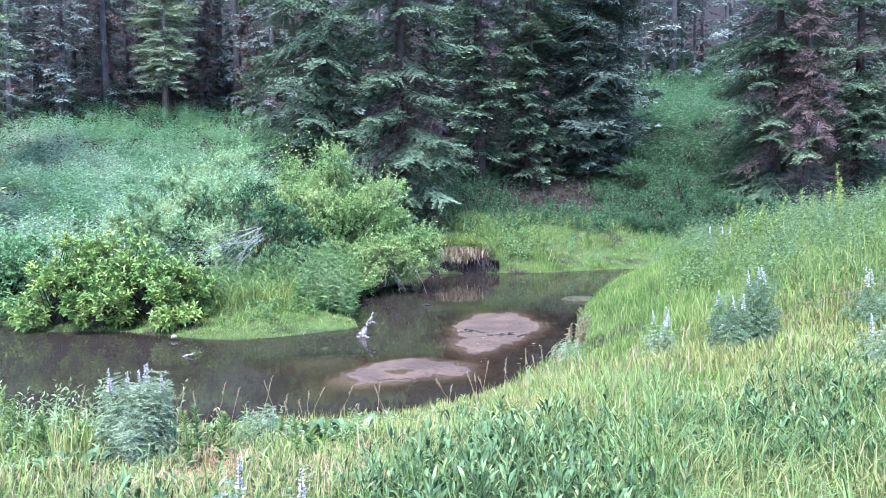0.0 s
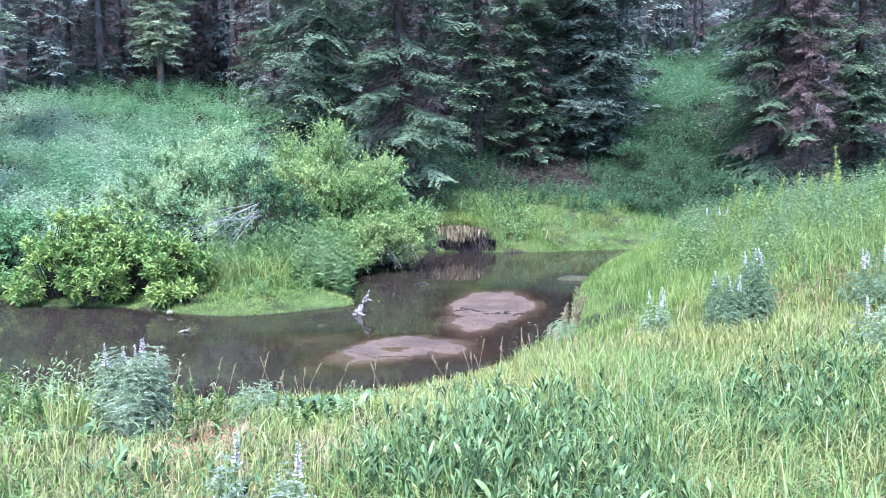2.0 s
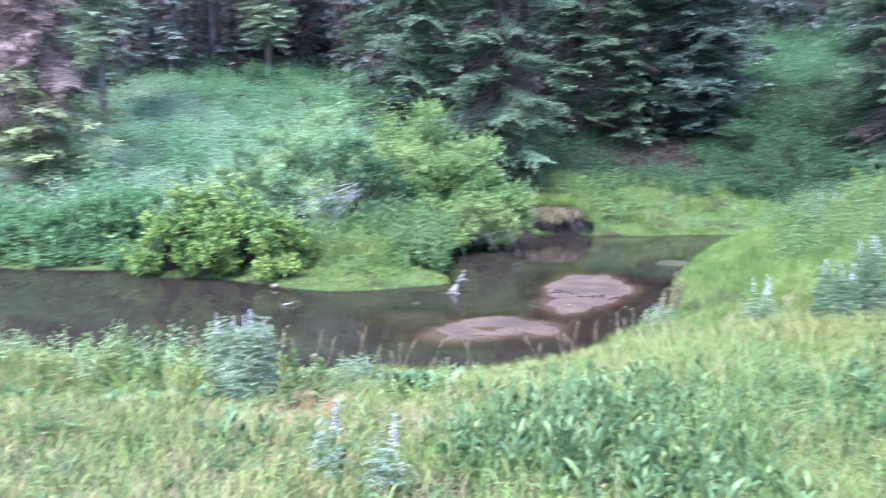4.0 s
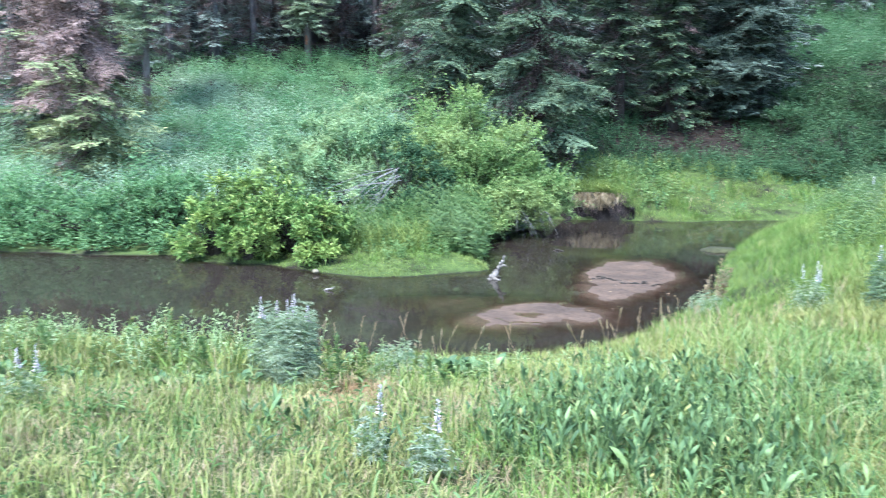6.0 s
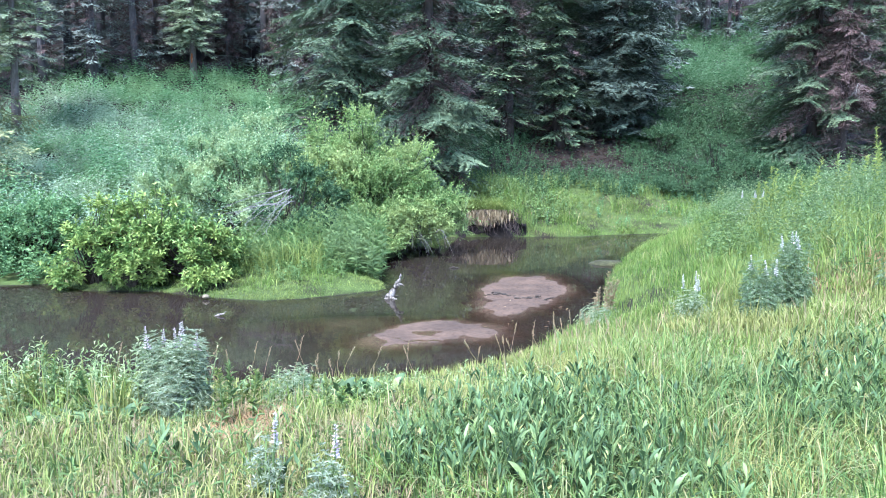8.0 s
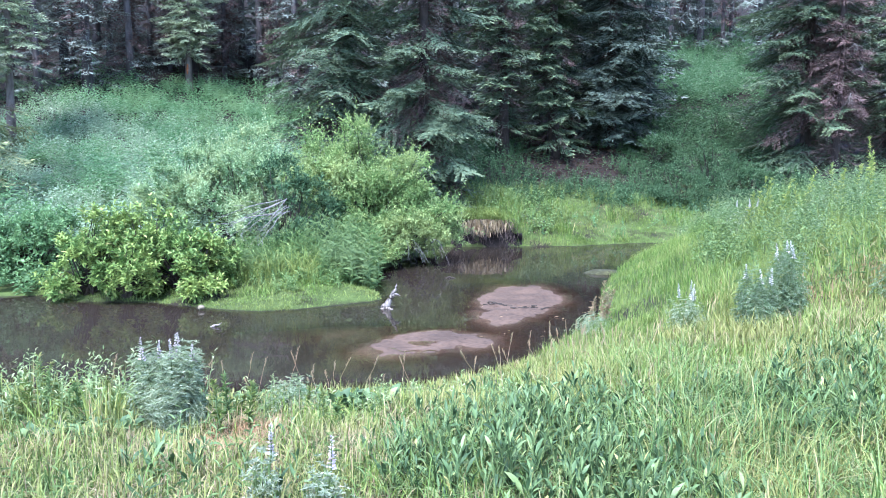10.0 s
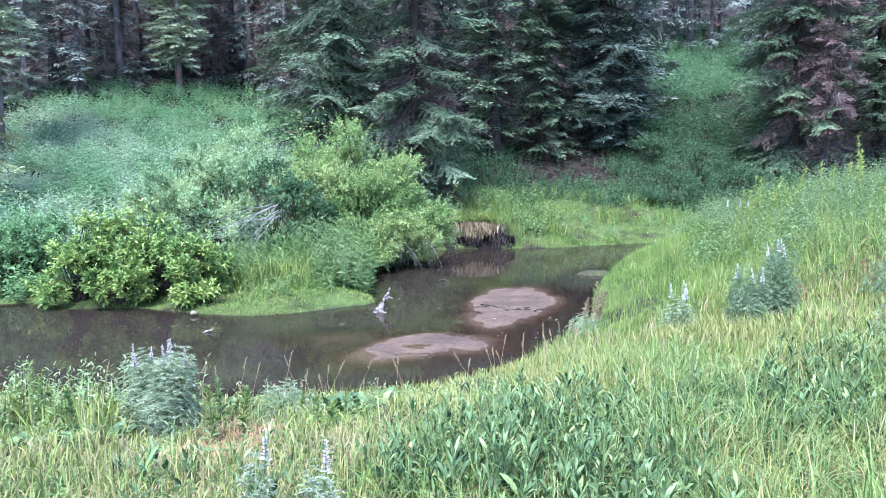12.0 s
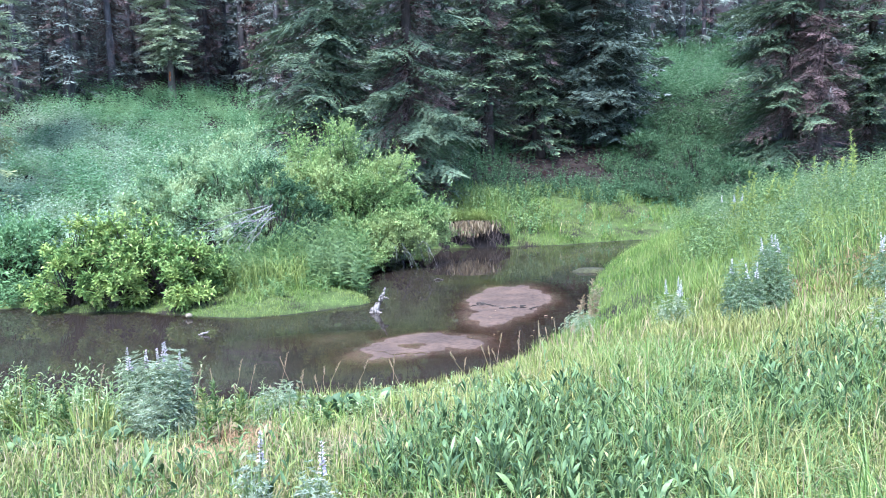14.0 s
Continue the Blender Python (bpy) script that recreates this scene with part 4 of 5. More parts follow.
def herbs(x, y, h, per, ll, lw, rnd, kind=LEAF2, spread=0.25):
    """Upright leafy shoots, joined: stalk strips and leaves."""
    n = len(x)
    p = on_ground(x, y, 0.02)
    hh = h * rnd.uniform(0.6, 1.2, n) * (1 + 0.35 * lumps(p, 0.9, 3.0))
    tilt = rnd.normal(0, spread, (n, 2))
    top = p + np.stack([tilt[:, 0] * hh, tilt[:, 1] * hh, hh], 1)
    s = np.tile(np.linspace(0.15, 1.0, per), n)
    pp = np.repeat(p, per, 0) * (1 - s[:, None]) + np.repeat(top, per, 0) * s[:, None]
    ph = np.tile(np.arange(per) * 2.4, n) + np.repeat(rnd.uniform(0, 6.28, n), per)
    ld = np.stack([np.cos(ph), np.sin(ph), 0.1 + 0.9 * s ** 2 + rnd.normal(0, 0.2, len(s))], 1)
    k = rnd.uniform(0.7, 1.2, len(s)) * (1.1 - 0.5 * s)
    st = blades(p, hh, np.full(n, 0.012), np.hypot(tilt[:, 0], tilt[:, 1]), np.arctan2(tilt[:, 1], tilt[:, 0]), 0.0, rnd)
    return join([leaves(pp, ld, ll * k, lw * k, kind, rnd), st])


def clumps(cx, cy, rad, h, shoots, per, ll, lw, rnd, kind=LEAF2):
    """Small rounded bushes of many leafy shoots, joined."""
    n = len(cx)
    kr = rad * rnd.uniform(0.6, 1.4, n)
    kh = h * rnd.uniform(0.6, 1.35, n)
    c = np.repeat(on_ground(cx, cy, 0.03), shoots, 0)
    a, q = rnd.uniform(0, 6.28, n * shoots), np.sqrt(rnd.random(n * shoots))
    R, H = np.repeat(kr, shoots), np.repeat(kh, shoots)
    out = np.stack([np.cos(a), np.sin(a), np.zeros(len(a))], 1)
    foot = c + out * (R * q * 0.5)[:, None]
    top = c + out * (R * q)[:, None] + np.array([0, 0, 1.0]) * (H * (1.05 - 0.62 * q * q) * rnd.uniform(0.8, 1.15, len(a)))[:, None]
    s = np.tile(np.linspace(0.3, 1.0, per), len(a))
    pp = np.repeat(foot, per, 0) * (1 - s[:, None]) + np.repeat(top, per, 0) * s[:, None]
    ph = np.tile(np.arange(per) * 2.4, len(a)) + np.repeat(rnd.uniform(0, 6.28, len(a)), per)
    ld = np.stack([np.cos(ph), np.sin(ph), 0.0 + 0.5 * s ** 2 + rnd.normal(0, 0.2, len(s))], 1) + np.repeat(out * q[:, None], per, 0) * 0.5
    k = rnd.uniform(0.7, 1.2, len(s)) * (1.1 - 0.4 * s)
    return leaves(pp, ld, ll * k, lw * k, kind, rnd, 0.35)


hr = np.random.default_rng(61)
x, y = scatter(4100, -44, -2.2, 15.2, 47, lambda x, y: (y > 15.6) & (y < np.clip(48 + (x / y + 0.29) * 36, 34, 48.5) + hr.uniform(-1.5, 1.5, len(x))) & (x > -1.45 * y) & ~((x > -7.5) & (y < 17.6)), hr)
fine = y < 26
stuff("hillside_herbs", clumps(x[fine], y[fine], 0.62, 0.85, 24, 7, 0.118, 0.05, hr), HERB_HILL, "dense pale blue-green herbs covering the hillside", "herbs")
high = y + hr.uniform(-3, 3, len(y)) > 36
mid = ~fine & ~high
stuff("hillside_herbs", clumps(x[high], y[high], 0.85, 1.0, 18, 6, 0.17, 0.085, hr), HERB_MID, "dense green herbs below the wood", "herbs")
stuff("hillside_herbs", clumps(x[mid], y[mid], 0.75, 1.0, 19, 6, 0.155, 0.075, hr), HERB_HILL, "dense pale blue-green herbs higher up the hillside", "herbs")
x, y = scatter(330, -40, -3, 17, 44, lambda x, y: (x > -1.45 * y) & (hr.random(len(x)) < 0.25 + 0.75 * (lumps(np.stack([x, y, x * 0], 1), 0.6, 4.0) > 0)) & ~((x > -8) & (y < 22)), hr)
stuff("hillside_shrubs", clumps(x, y, 0.95, 1.2, 64, 9, 0.15, 0.07, hr), HERB_MID, "low leafy green shrubs among the hillside herbs", "shrubs")
x, y = scatter(420, -19, -7.9, 13.2, 17.4, lambda x, y: shore_dist(x, y, FAR_SHORE) < 1.5, hr)
stuff("shore_herbs", clumps(x, y, 0.34, 0.5, 14, 7, 0.12, 0.06, hr), SHRUB_TEAL, "leafy green herbs crowding the far water's edge", "herbs")
x, y = scatter(1150, 7, 29, 34, 72, lambda x, y: (x / y > 0.2) & (x / y < 0.42), hr)
# the nearer brush gets the dark herb colour as painted shade
low = y < 45
stuff("hillside_brush", clumps(x[low], y[low], 0.8, 1.2, 15, 6, 0.19, 0.11, hr), HERB_DARK, "green brush darkened for shade at the foot of the gap", "brush")
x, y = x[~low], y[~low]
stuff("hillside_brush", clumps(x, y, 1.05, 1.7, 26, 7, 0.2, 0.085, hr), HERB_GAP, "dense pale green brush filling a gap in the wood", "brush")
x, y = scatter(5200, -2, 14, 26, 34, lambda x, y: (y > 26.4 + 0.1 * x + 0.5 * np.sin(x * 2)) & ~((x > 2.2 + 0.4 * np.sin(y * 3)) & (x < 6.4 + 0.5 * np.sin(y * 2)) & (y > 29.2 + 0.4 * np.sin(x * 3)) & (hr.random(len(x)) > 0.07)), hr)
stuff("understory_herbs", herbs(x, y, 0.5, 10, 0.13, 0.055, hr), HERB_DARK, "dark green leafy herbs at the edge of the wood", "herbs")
x, y = scatter(330, -1.2, 3.4, 22.9, 26.6, lambda x, y: (y > 23.0 + 0.35 * np.abs(x - 1.2)), hr)
stuff("bank_herbs", herbs(x, y, 0.6, 10, 0.13, 0.07, hr, LEAF4), HERB_RIDGE, "bright green leafy herbs along the top of the bank", "herbs")
x, y = scatter(240, 1.0, 11, 23.4, 27.6, lambda x, y: lumps(np.stack([x, y, x * 0], 1), 1.4, 5.0) > 0.2, hr)
stuff("bank_herbs", herbs(x, y, 0.34, 9, 0.1, 0.045, hr, LEAF2, 0.3), HERB_MID, "low leafy plants dotted over the stream flat", "herbs")
x, y = scatter(300, -3.9, -2.0, 14.7, 17.4, lambda x, y: (y > 15.0 + 0.5 * np.sin(x * 4)) & (np.sin(x * 5 + 1) + np.sin(y * 4 + x) > -0.5), hr)
stuff("streamside_herbs", herbs(x, y, 0.95, 15, 0.2, 0.032, hr, LEAF2, 0.18), HERB_RIDGE, "tall narrow-leaved green herbs beside the willow", "herbs")
x, y = scatter(230, -2.95, -1.75, 14.3, 16.9, lambda x, y: x < 99, hr)
stuff("streamside_herbs", herbs(x, y, 0.95, 16, 0.19, 0.034, hr, LEAF2, 0.2), HERB_RIDGE, "tall narrow-leaved herbs leaning over the water", "herbs")
x, y = scatter(420, -5.2, -1.7, 13.4, 15.4, lambda x, y: (shore_dist(x, y, FAR_SHORE) > 0.6) & (lumps(np.stack([x, y, x * 0], 1), 2.4, 6.0) > 0.0), hr)
stuff("streamside_herbs", herbs(x, y, 0.36, 10, 0.09, 0.035, hr, LEAF2, 0.3), HERB_RIDGE, "low leafy herbs scattered over the mossy point", "herbs")
x, y = scatter(260, -5.0, -3.4, 14.4, 16.6, lambda x, y: x < 99, hr)
stuff("streamside_herbs", herbs(x, y, 0.8, 13, 0.17, 0.04, hr, LEAF2, 0.16), HERB_RIDGE, "tall green herbs below the dead branches", "herbs")
ridge = lambda x, y: (x > 3.0 + 0.24 * (y - 8) + 0.6 * np.sin(y * 1.3)) & (x > 0.27 * y + 0.6)
x, y = scatter(3600, 2.6, 17, 8.5, 23, ridge, hr)
stuff("ridge_herbs", herbs(x, y, 0.48, 10, 0.11, 0.026, hr), HERB_RIDGE, "feathery green herbs on the rising near bank", "herbs")
x, y = scatter(700, 3.4, 17, 10, 22, ridge, hr)
cool = lumps(np.stack([x, y, x * 0], 1), 1.1, 2.0) > -0.05
stuff("ridge_herbs", clumps(x[~cool], y[~cool], 0.4, 0.6, 14, 7, 0.1, 0.04, hr), HERB_RIDGE, "low bushy herbs on the rising near bank", "herbs")
stuff("ridge_herbs", clumps(x[cool], y[cool], 0.42, 0.72, 24, 9, 0.075, 0.022, hr), HERB_SAGE, "grey-green bushy herbs on the rising near bank", "herbs")
x, y = scatter(520, -6.5, 4.5, 2.3, 6.4, lambda x, y: (x > -1.2 * y - 0.5) & (x < 0.7 * y + 0.6), hr)
stuff("meadow_forbs", herbs(x, y, 0.2, 8, 0.1, 0.02, hr, LEAF4, 0.3), HERB_RIDGE, "small leafy plants growing among the grass", "herbs")

x, y = scatter(330, -6.2, -2.35, 5.3, 6.4, lambda x, y: lumps(np.stack([x, y, x * 0], 1), 2.8, 4.0) > -0.25, hr)
stuff("bank_edge_herbs", herbs(x, y, 0.44, 14, 0.085, 0.022, hr, LEAF4, 0.34), WEED_PALE, "pale green leafy herbs crowding the edge of the bank", "herbs")
x, y = scatter(130, -2.1, 0.6, 5.6, 7.4, lambda x, y: lumps(np.stack([x, y, x * 0], 1), 2.8, 7.0) > -0.1, hr)
stuff("bank_edge_herbs", herbs(x, y, 0.26, 12, 0.07, 0.02, hr, LEAF4, 0.25), WEED_PALE, "small pale green herbs on the lip of the bank", "herbs")

lr = np.random.default_rng(62)
x, y = scatter(4200, 1.2, 8.5, 28.3, 35, lambda x, y: x < 99, lr)
lp = on_ground(x, y, -0.012)
la = lr.uniform(0, 6.28, len(x))
stuff("forest_litter", leaves(lp, np.stack([np.cos(la), np.sin(la), lr.normal(0.05, 0.12, len(x))], 1), lr.uniform(0.05, 0.28, len(x)), lr.uniform(0.012, 0.05, len(x)), LEAF2, lr), LITTER, "brown needles and twigs littering the slope under the trees", "litter")

# ---- grass ----
gr = np.random.default_rng(71)


def grass(name, n, x0, x1, y0, y1, keep, h, w, material, label, lean=0.5, bend=1.2, coarse=False, arch=False):
    x, y = scatter(n, x0, x1, y0, y1, keep, gr)
    p = on_ground(x, y, 0.02)
    h = h * (0.5 + 0.5 * step(0, 1.6, np.minimum(shore_dist(x, y, NEAR_SHORE), shore_dist(x, y, FAR_SHORE))))
    h = h * (1 - 0.42 * (1 - step(-0.5, 1.3, x)) * (1 - step(9, 11, y)))
    tuft = 1 + 0.45 * lumps(p, 2.3, 1.0) + 0.25 * lumps(p, 6.0, 5.0)
    k = len(x)
    if arch:
        stuff(name, arching(p, h * gr.uniform(0.5, 1.2, k) * tuft, w * gr.uniform(0.6, 1.3, k), np.clip(gr.normal(lean, 0.3, k), 0.05, 1.2), gr.uniform(0, 6.28, k), gr), material, label, "grass")
        return
    stuff(name, blades(p, h * gr.uniform(0.45, 1.25, k) * tuft, w * gr.uniform(0.6, 1.4, k), np.clip(gr.normal(lean, 0.25, k), 0.05, 1.1), gr.uniform(0, 6.28, k), bend, gr, coarse), material, label, "grass")


def view(x, y):
    return (x > -1.25 * y - 0.5) & (x < 0.72 * y + 0.8) & (np.hypot((x + 1.62) / 0.36, (y - 5.0) / 0.5) > 1)


def tufted(x, y, freq, seed, low=0.25):
    return gr.random(len(x)) < low + (1 - low) * step(-0.35, 0.35, lumps(np.stack([x, y, x * 0], 1), freq, seed))


NG = "long yellow-green meadow grass with straw-coloured blades"
grass("grass", 20000, -8, 8, -6, 1.95, lambda x, y: x < 99, 0.34, 0.013, GRASS_NEAR, "meadow grass round the viewpoint", 0.6, coarse=True)
grass("grass", 9000, -16, 16, -16, 1.95, lambda x, y: (np.abs(x) > 8) | (y < -6), 0.34, 0.02, GRASS_NEAR, "meadow grass behind the viewpoint", 0.6, coarse=True)
grass("grass", 14000, -16, 16, 1.95, 9, lambda x, y: ~view(x, y), 0.3, 0.014, GRASS_NEAR, "meadow grass beside the viewpoint", coarse=True)
grass("grass", 46000, -8, 6, 1.9, 6.2, lambda x, y: view(x, y) & ((x < 0.5) | (gr.random(len(x)) < 0.45)), 0.2, 0.0065, GRASS_LOW, "short tangled grass under the taller blades", 0.7, coarse=True)
grass("grass", 54000, -8, 6, 1.9, 6.2, lambda x, y: view(x, y) & tufted(x, y, 3.1, 1.0), 0.38, 0.006, GRASS_NEAR, NG, 0.42, arch=True)
grass("grass", 52000, -11, 8, 6.2, 10.5, lambda x, y: view(x, y) & tufted(x, y, 2.3, 2.0, 0.4), 0.28, 0.0095, GRASS_NEAR, NG, 0.34, coarse=True)
grass("broad_grass", 9500, -0.4, 6, 2.2, 6.6, lambda x, y: view(x, y) & (gr.random(len(x)) < 0.2 + 0.8 * (x > 0.9 + 0.25 * np.sin(y * 3))) & tufted(x, y, 2.6, 4.0, 0.15), 0.5, 0.006, GRASS_BROAD, "broad arching green grass blades", 0.72, arch=True)
grass("broad_grass", 4200, -7, 1, 2.2, 5.4, lambda x, y: view(x, y) & tufted(x, y, 2.2, 6.0, 0.1), 0.42, 0.0075, GRASS_BROAD, "broad arching green grass blades", 0.55, arch=True)
grass("broad_grass", 1700, -5, 0.6, 2.3, 4.4, lambda x, y: view(x, y) & tufted(x, y, 2.9, 3.0, 0.1), 0.36, 0.014, GRASS_BROAD, "wide pale green leaf blades in the meadow", 0.4, arch=True)
grass("grass", 5200, -6.5, -2.4, 5.1, 6.5, lambda x, y: tufted(x, y, 2.6, 8.0, 0.1), 0.62, 0.01, GRASS_NEAR, "tall pale grass at the edge of the bank", 0.3)
grass("dry_grass", 20000, -7, 0.6, 2.1, 5.6, lambda x, y: view(x, y) & tufted(x, y, 2.4, 5.0, 0.15), 0.3, 0.005, GRASS_DRY, "tangled straw-coloured grass", 0.8, coarse=True)
grass("dry_grass", 3600, -7, 5.5, 2.1, 7.5, lambda x, y: view(x, y) & tufted(x, y, 1.9, 9.0, 0.1), 0.36, 0.005, GRASS_DRY, "thin straw-coloured stalks among the green grass", 0.35)
grass("grass", 86000, 1, 12, 9.5, 24, lambda x, y: (x < 0.62 * y + 1) & (y < 23.5) & (shore_dist(x, y, NEAR_SHORE) < 7), 0.34, 0.0068, GRASS_BANK, "tall bright green grass on the sloping near bank", 0.35, coarse=True)
grass("grass", 34000, -8.4, -1.3, 12.3, 16.5, lambda x, y: shore_dist(x, y, FAR_SHORE) < 3.0, 0.13, 0.01, GRASS_MOSS, "short mossy bright green grass on a low point of land", 0.6, coarse=True)
grass("grass", 9000, -5.4, -1.5, 12.9, 16.5, lambda x, y: (shore_dist(x, y, FAR_SHORE) > 0.3) & tufted(x, y, 2.6, 3.0, 0.08) & (gr.random(len(x)) < 0.15 + 0.85 * step(0.3, 2.2, shore_dist(x, y, FAR_SHORE))), 0.34, 0.009, GRASS_BANK, "taller green tufts behind the mossy shore", 0.6)
grass("grass", 7000, -5.4, -1.5, 14.2, 17.2, lambda x, y: (shore_dist(x, y, FAR_SHORE) > 0.75) & tufted(x, y, 1.8, 8.0, 0.15), 0.62, 0.01, GRASS_BANK, "long green grass below the willows", 0.55)
grass("grass", 54000, -1.2, 16, 22.8, 29.5, lambda x, y: (y < 27.6 + 0.1 * x) & (gr.random(len(x)) < 0.12 + 0.88 * (lumps(np.stack([x, y, x * 0], 1), 2.3, 2.0) > -0.12)), 0.16, 0.013, GRASS_MOSS, "short yellow-green grass on the far stream flat", 0.5, coarse=True)
grass("grass", 15000, -1.0, 11, 23.2, 28, lambda x, y: lumps(np.stack([x, y, x * 0], 1), 1.7, 7.0) > 0.15 - 0.12 * (y - 25), 0.42, 0.013, GRASS_BANK, "tufts of taller green grass on the stream flat", 0.45)
grass("grass", 9000, 1.2, 9, 22.7, 24.6, lambda x, y: (shore_dist(x, y, FAR_SHORE) < 0.3) & (lumps(np.stack([x, y, x * 0], 1), 2.6, 3.0) > -0.1), 0.5, 0.014, GRASS_BANK, "green tufts drooping over the far water's edge", 0.9)
grass("grass", 4200, -1.1, 3.4, 23.0, 26.6, lambda x, y: tufted(x, y, 1.9, 2.0, 0.15), 0.6, 0.014, GRASS_BANK, "long green grass on top of the cut bank", 0.45)
grass("dry_grass", 1500, 0.5, 8, 22.9, 27, lambda x, y: lumps(np.stack([x, y, x * 0], 1), 2.3, 2.0) < -0.05, 0.14, 0.014, GRASS_DRY, "short dry grass in the bare patches of the flat", 0.8)
grass("broad_grass", 3000, -0.7, 3.2, 3.0, 5.9, lambda x, y: view(x, y) & (np.minimum(np.hypot((x - 0.4) / 1.0, (y - 4.3) / 1.0), np.hypot((x - 2.2) / 0.9, (y - 5.1) / 0.7)) < 1), 0.66, 0.005, GRASS_BROAD, "long arching grass growing through the leafy clumps", 0.75, arch=True)
grass("dry_grass", 3600, -2.1, -1.1, 4.4, 5.6, lambda x, y: np.hypot((x + 1.62) / 0.38, (y - 5.0) / 0.52) < 1, 0.2, 0.006, GRASS_RED, "patch of reddish dry grass", 0.8)
grass("dry_grass", 4200, 3.4, 5.6, 7.2, 9.6, lambda x, y: np.hypot((x - 4.5) / 0.9, (y - 8.5) / 0.7) < 1, 0.17, 0.006, GRASS_RED, "patch of reddish dry grass", 0.7)
grass("grass", 26000, 0.4, 6, 5.4, 8.6, view, 0.2, 0.008, GRASS_NEAR, "short yellow-green grass on the near slope", 0.4, coarse=True)

grass("grass", 26000, 2.6, 15, 8.5, 22, ridge, 0.52, 0.008, GRASS_BANK, "fine green grass standing among the herbs of the ridge", 0.35, coarse=True)

# ---- lupines ----


def lupine(x, y, radius, h, n_leaf, spikes, seed, petal, label, green=None):
    r = np.random.default_rng(seed)
    z0 = float(ground_z(x, y)[0]) - 0.02
    plant = thing("lupine", x, y, z0, label, "wildflower", "silvery lupines")
    d = unit(r.normal(0, 1, (n_leaf, 3)) * np.array([1, 1, 0.9]))
    d[:, 2] = np.abs(d[:, 2])
    rad = (0.3 + 0.7 * r.random(n_leaf) ** 0.6) * (1 + 0.3 * lumps(d, 3.2, seed) + 0.15 * lumps(d, 8.0, seed))
    c = d * rad[:, None] * np.array([radius, radius, h * 0.82])
    c[:, 2] += 0.06
    up = unit(d * 0.8 + np.array([0, 0, 0.8]) + r.normal(0, 0.2, d.shape))
    fr = frame3(up)
    k = 7
    a = np.tile(np.arange(k) * 2 * np.pi / k, n_leaf) + np.repeat(r.uniform(0, 6.28, n_leaf), k)
    F = np.repeat(fr, k, 0)
    ld = F[:, :, 1] * np.cos(a)[:, None] + F[:, :, 2] * np.sin(a)[:, None] + F[:, :, 0] * 0.45
    ln = (0.034 if n_leaf > 300 else 0.033) * r.uniform(0.7, 1.25, len(a))
    part("foliage", leaves(np.repeat(c, k, 0), ld, ln, ln * 0.1, LEAF2, r), green or LUPINE, plant, "silvery grey-green palmate leaves")
    sub = r.choice(n_leaf, min(n_leaf, 70), False)
    part("stem_mass", tubes(curves(np.zeros((len(sub), 3)) + r.normal(0, 0.02, (len(sub), 3)), c[sub], 5, 0.03, 0.005, r), np.full((len(sub), 5), 0.0035), 3), STEM_GREEN, plant)["kind"] = "stuff"
    for i in range(spikes):
        ang, q = i * 2.4 + r.uniform(0, 0.6), radius * 0.75 * math.sqrt((i + 0.3) / spikes)
        base = np.array([q * math.cos(ang), q * math.sin(ang), h * r.uniform(0.72, 0.86)])
        sl = r.uniform(0.12, 0.2)
        m = 64
        f = np.linspace(0, 1, m)
        ph = f * m * 0.9
        lean = np.array([r.normal(0, 0.1), r.normal(0, 0.1), 1.0])
        pp = base + lean * (f * sl)[:, None]
        dd = np.stack([np.cos(ph), np.sin(ph), 0.35 + f], 1)
        sz = 0.03 * (1.1 - 0.6 * f) * r.uniform(0.6, 1.2, m) * (r.random(m) > 0.22)
        stalk = tubes(np.stack([np.array([base[0] * 0.3, base[1] * 0.3, 0.1]), base, base + lean * sl])[None], np.array([[0.004, 0.004, 0.002]]), 4)
        sp = part("flower_spike", leaves(pp, dd, sz, sz * 0.75, LEAF4, r), petal, plant, "pale violet flower spike")
        part("stalk", stalk, STEM_GREEN, sp)
    return plant


LV = "silvery-leaved lupine with pale violet flower spikes in the grass"
lupine(-2.3, 5.45, 0.3, 0.7, 3300, 6, 81, PETAL, LV)
lupine(-1.085, 3.66, 0.1, 0.4, 90, 1, 82, PETAL, "small silvery lupine with a single violet spike", LUPINE_SILVER)
lupine(-0.78, 3.62, 0.13, 0.36, 130, 1, 83, PETAL, "small silvery lupine with a single violet spike", LUPINE_SILVER)
lupine(3.08, 7.95, 0.24, 0.62, 1500, 3, 84, PETAL_PALE, LV, LUPINE_GREEN)
lupine(3.47, 8.15, 0.23, 0.86, 1500, 4, 85, PETAL_PALE, LV, LUPINE_GREEN)
lupine(2.55, 8.6, 0.24, 0.5, 260, 4, 86, PETAL_PALE, "thin lupine with whitish flower spikes")
lupine(4.7, 7.9, 0.4, 0.6, 700, 5, 87, PETAL_PALE, LV, LUPINE_GREEN)
lupine(4.0, 6.6, 0.3, 0.45, 420, 3, 88, PETAL_PALE, LV)
lupine(-1.5, 6.0, 0.26, 0.36, 300, 0, 89, PETAL, "low silvery lupine leaves without flowers")
lupine(1.75, 10.2, 0.3, 0.35, 300, 0, 90, PETAL, "low feathery green plant at the water's edge")
lupine(-3.6, 4.2, 0.2, 0.4, 90, 2, 91, PETAL, LV)
lupine(5.3, 14.2, 0.4, 0.7, 160, 4, 92, PETAL_PALE, LV)

# ---- mule-ears: big lance-shaped leaves, each a piece of its own ----


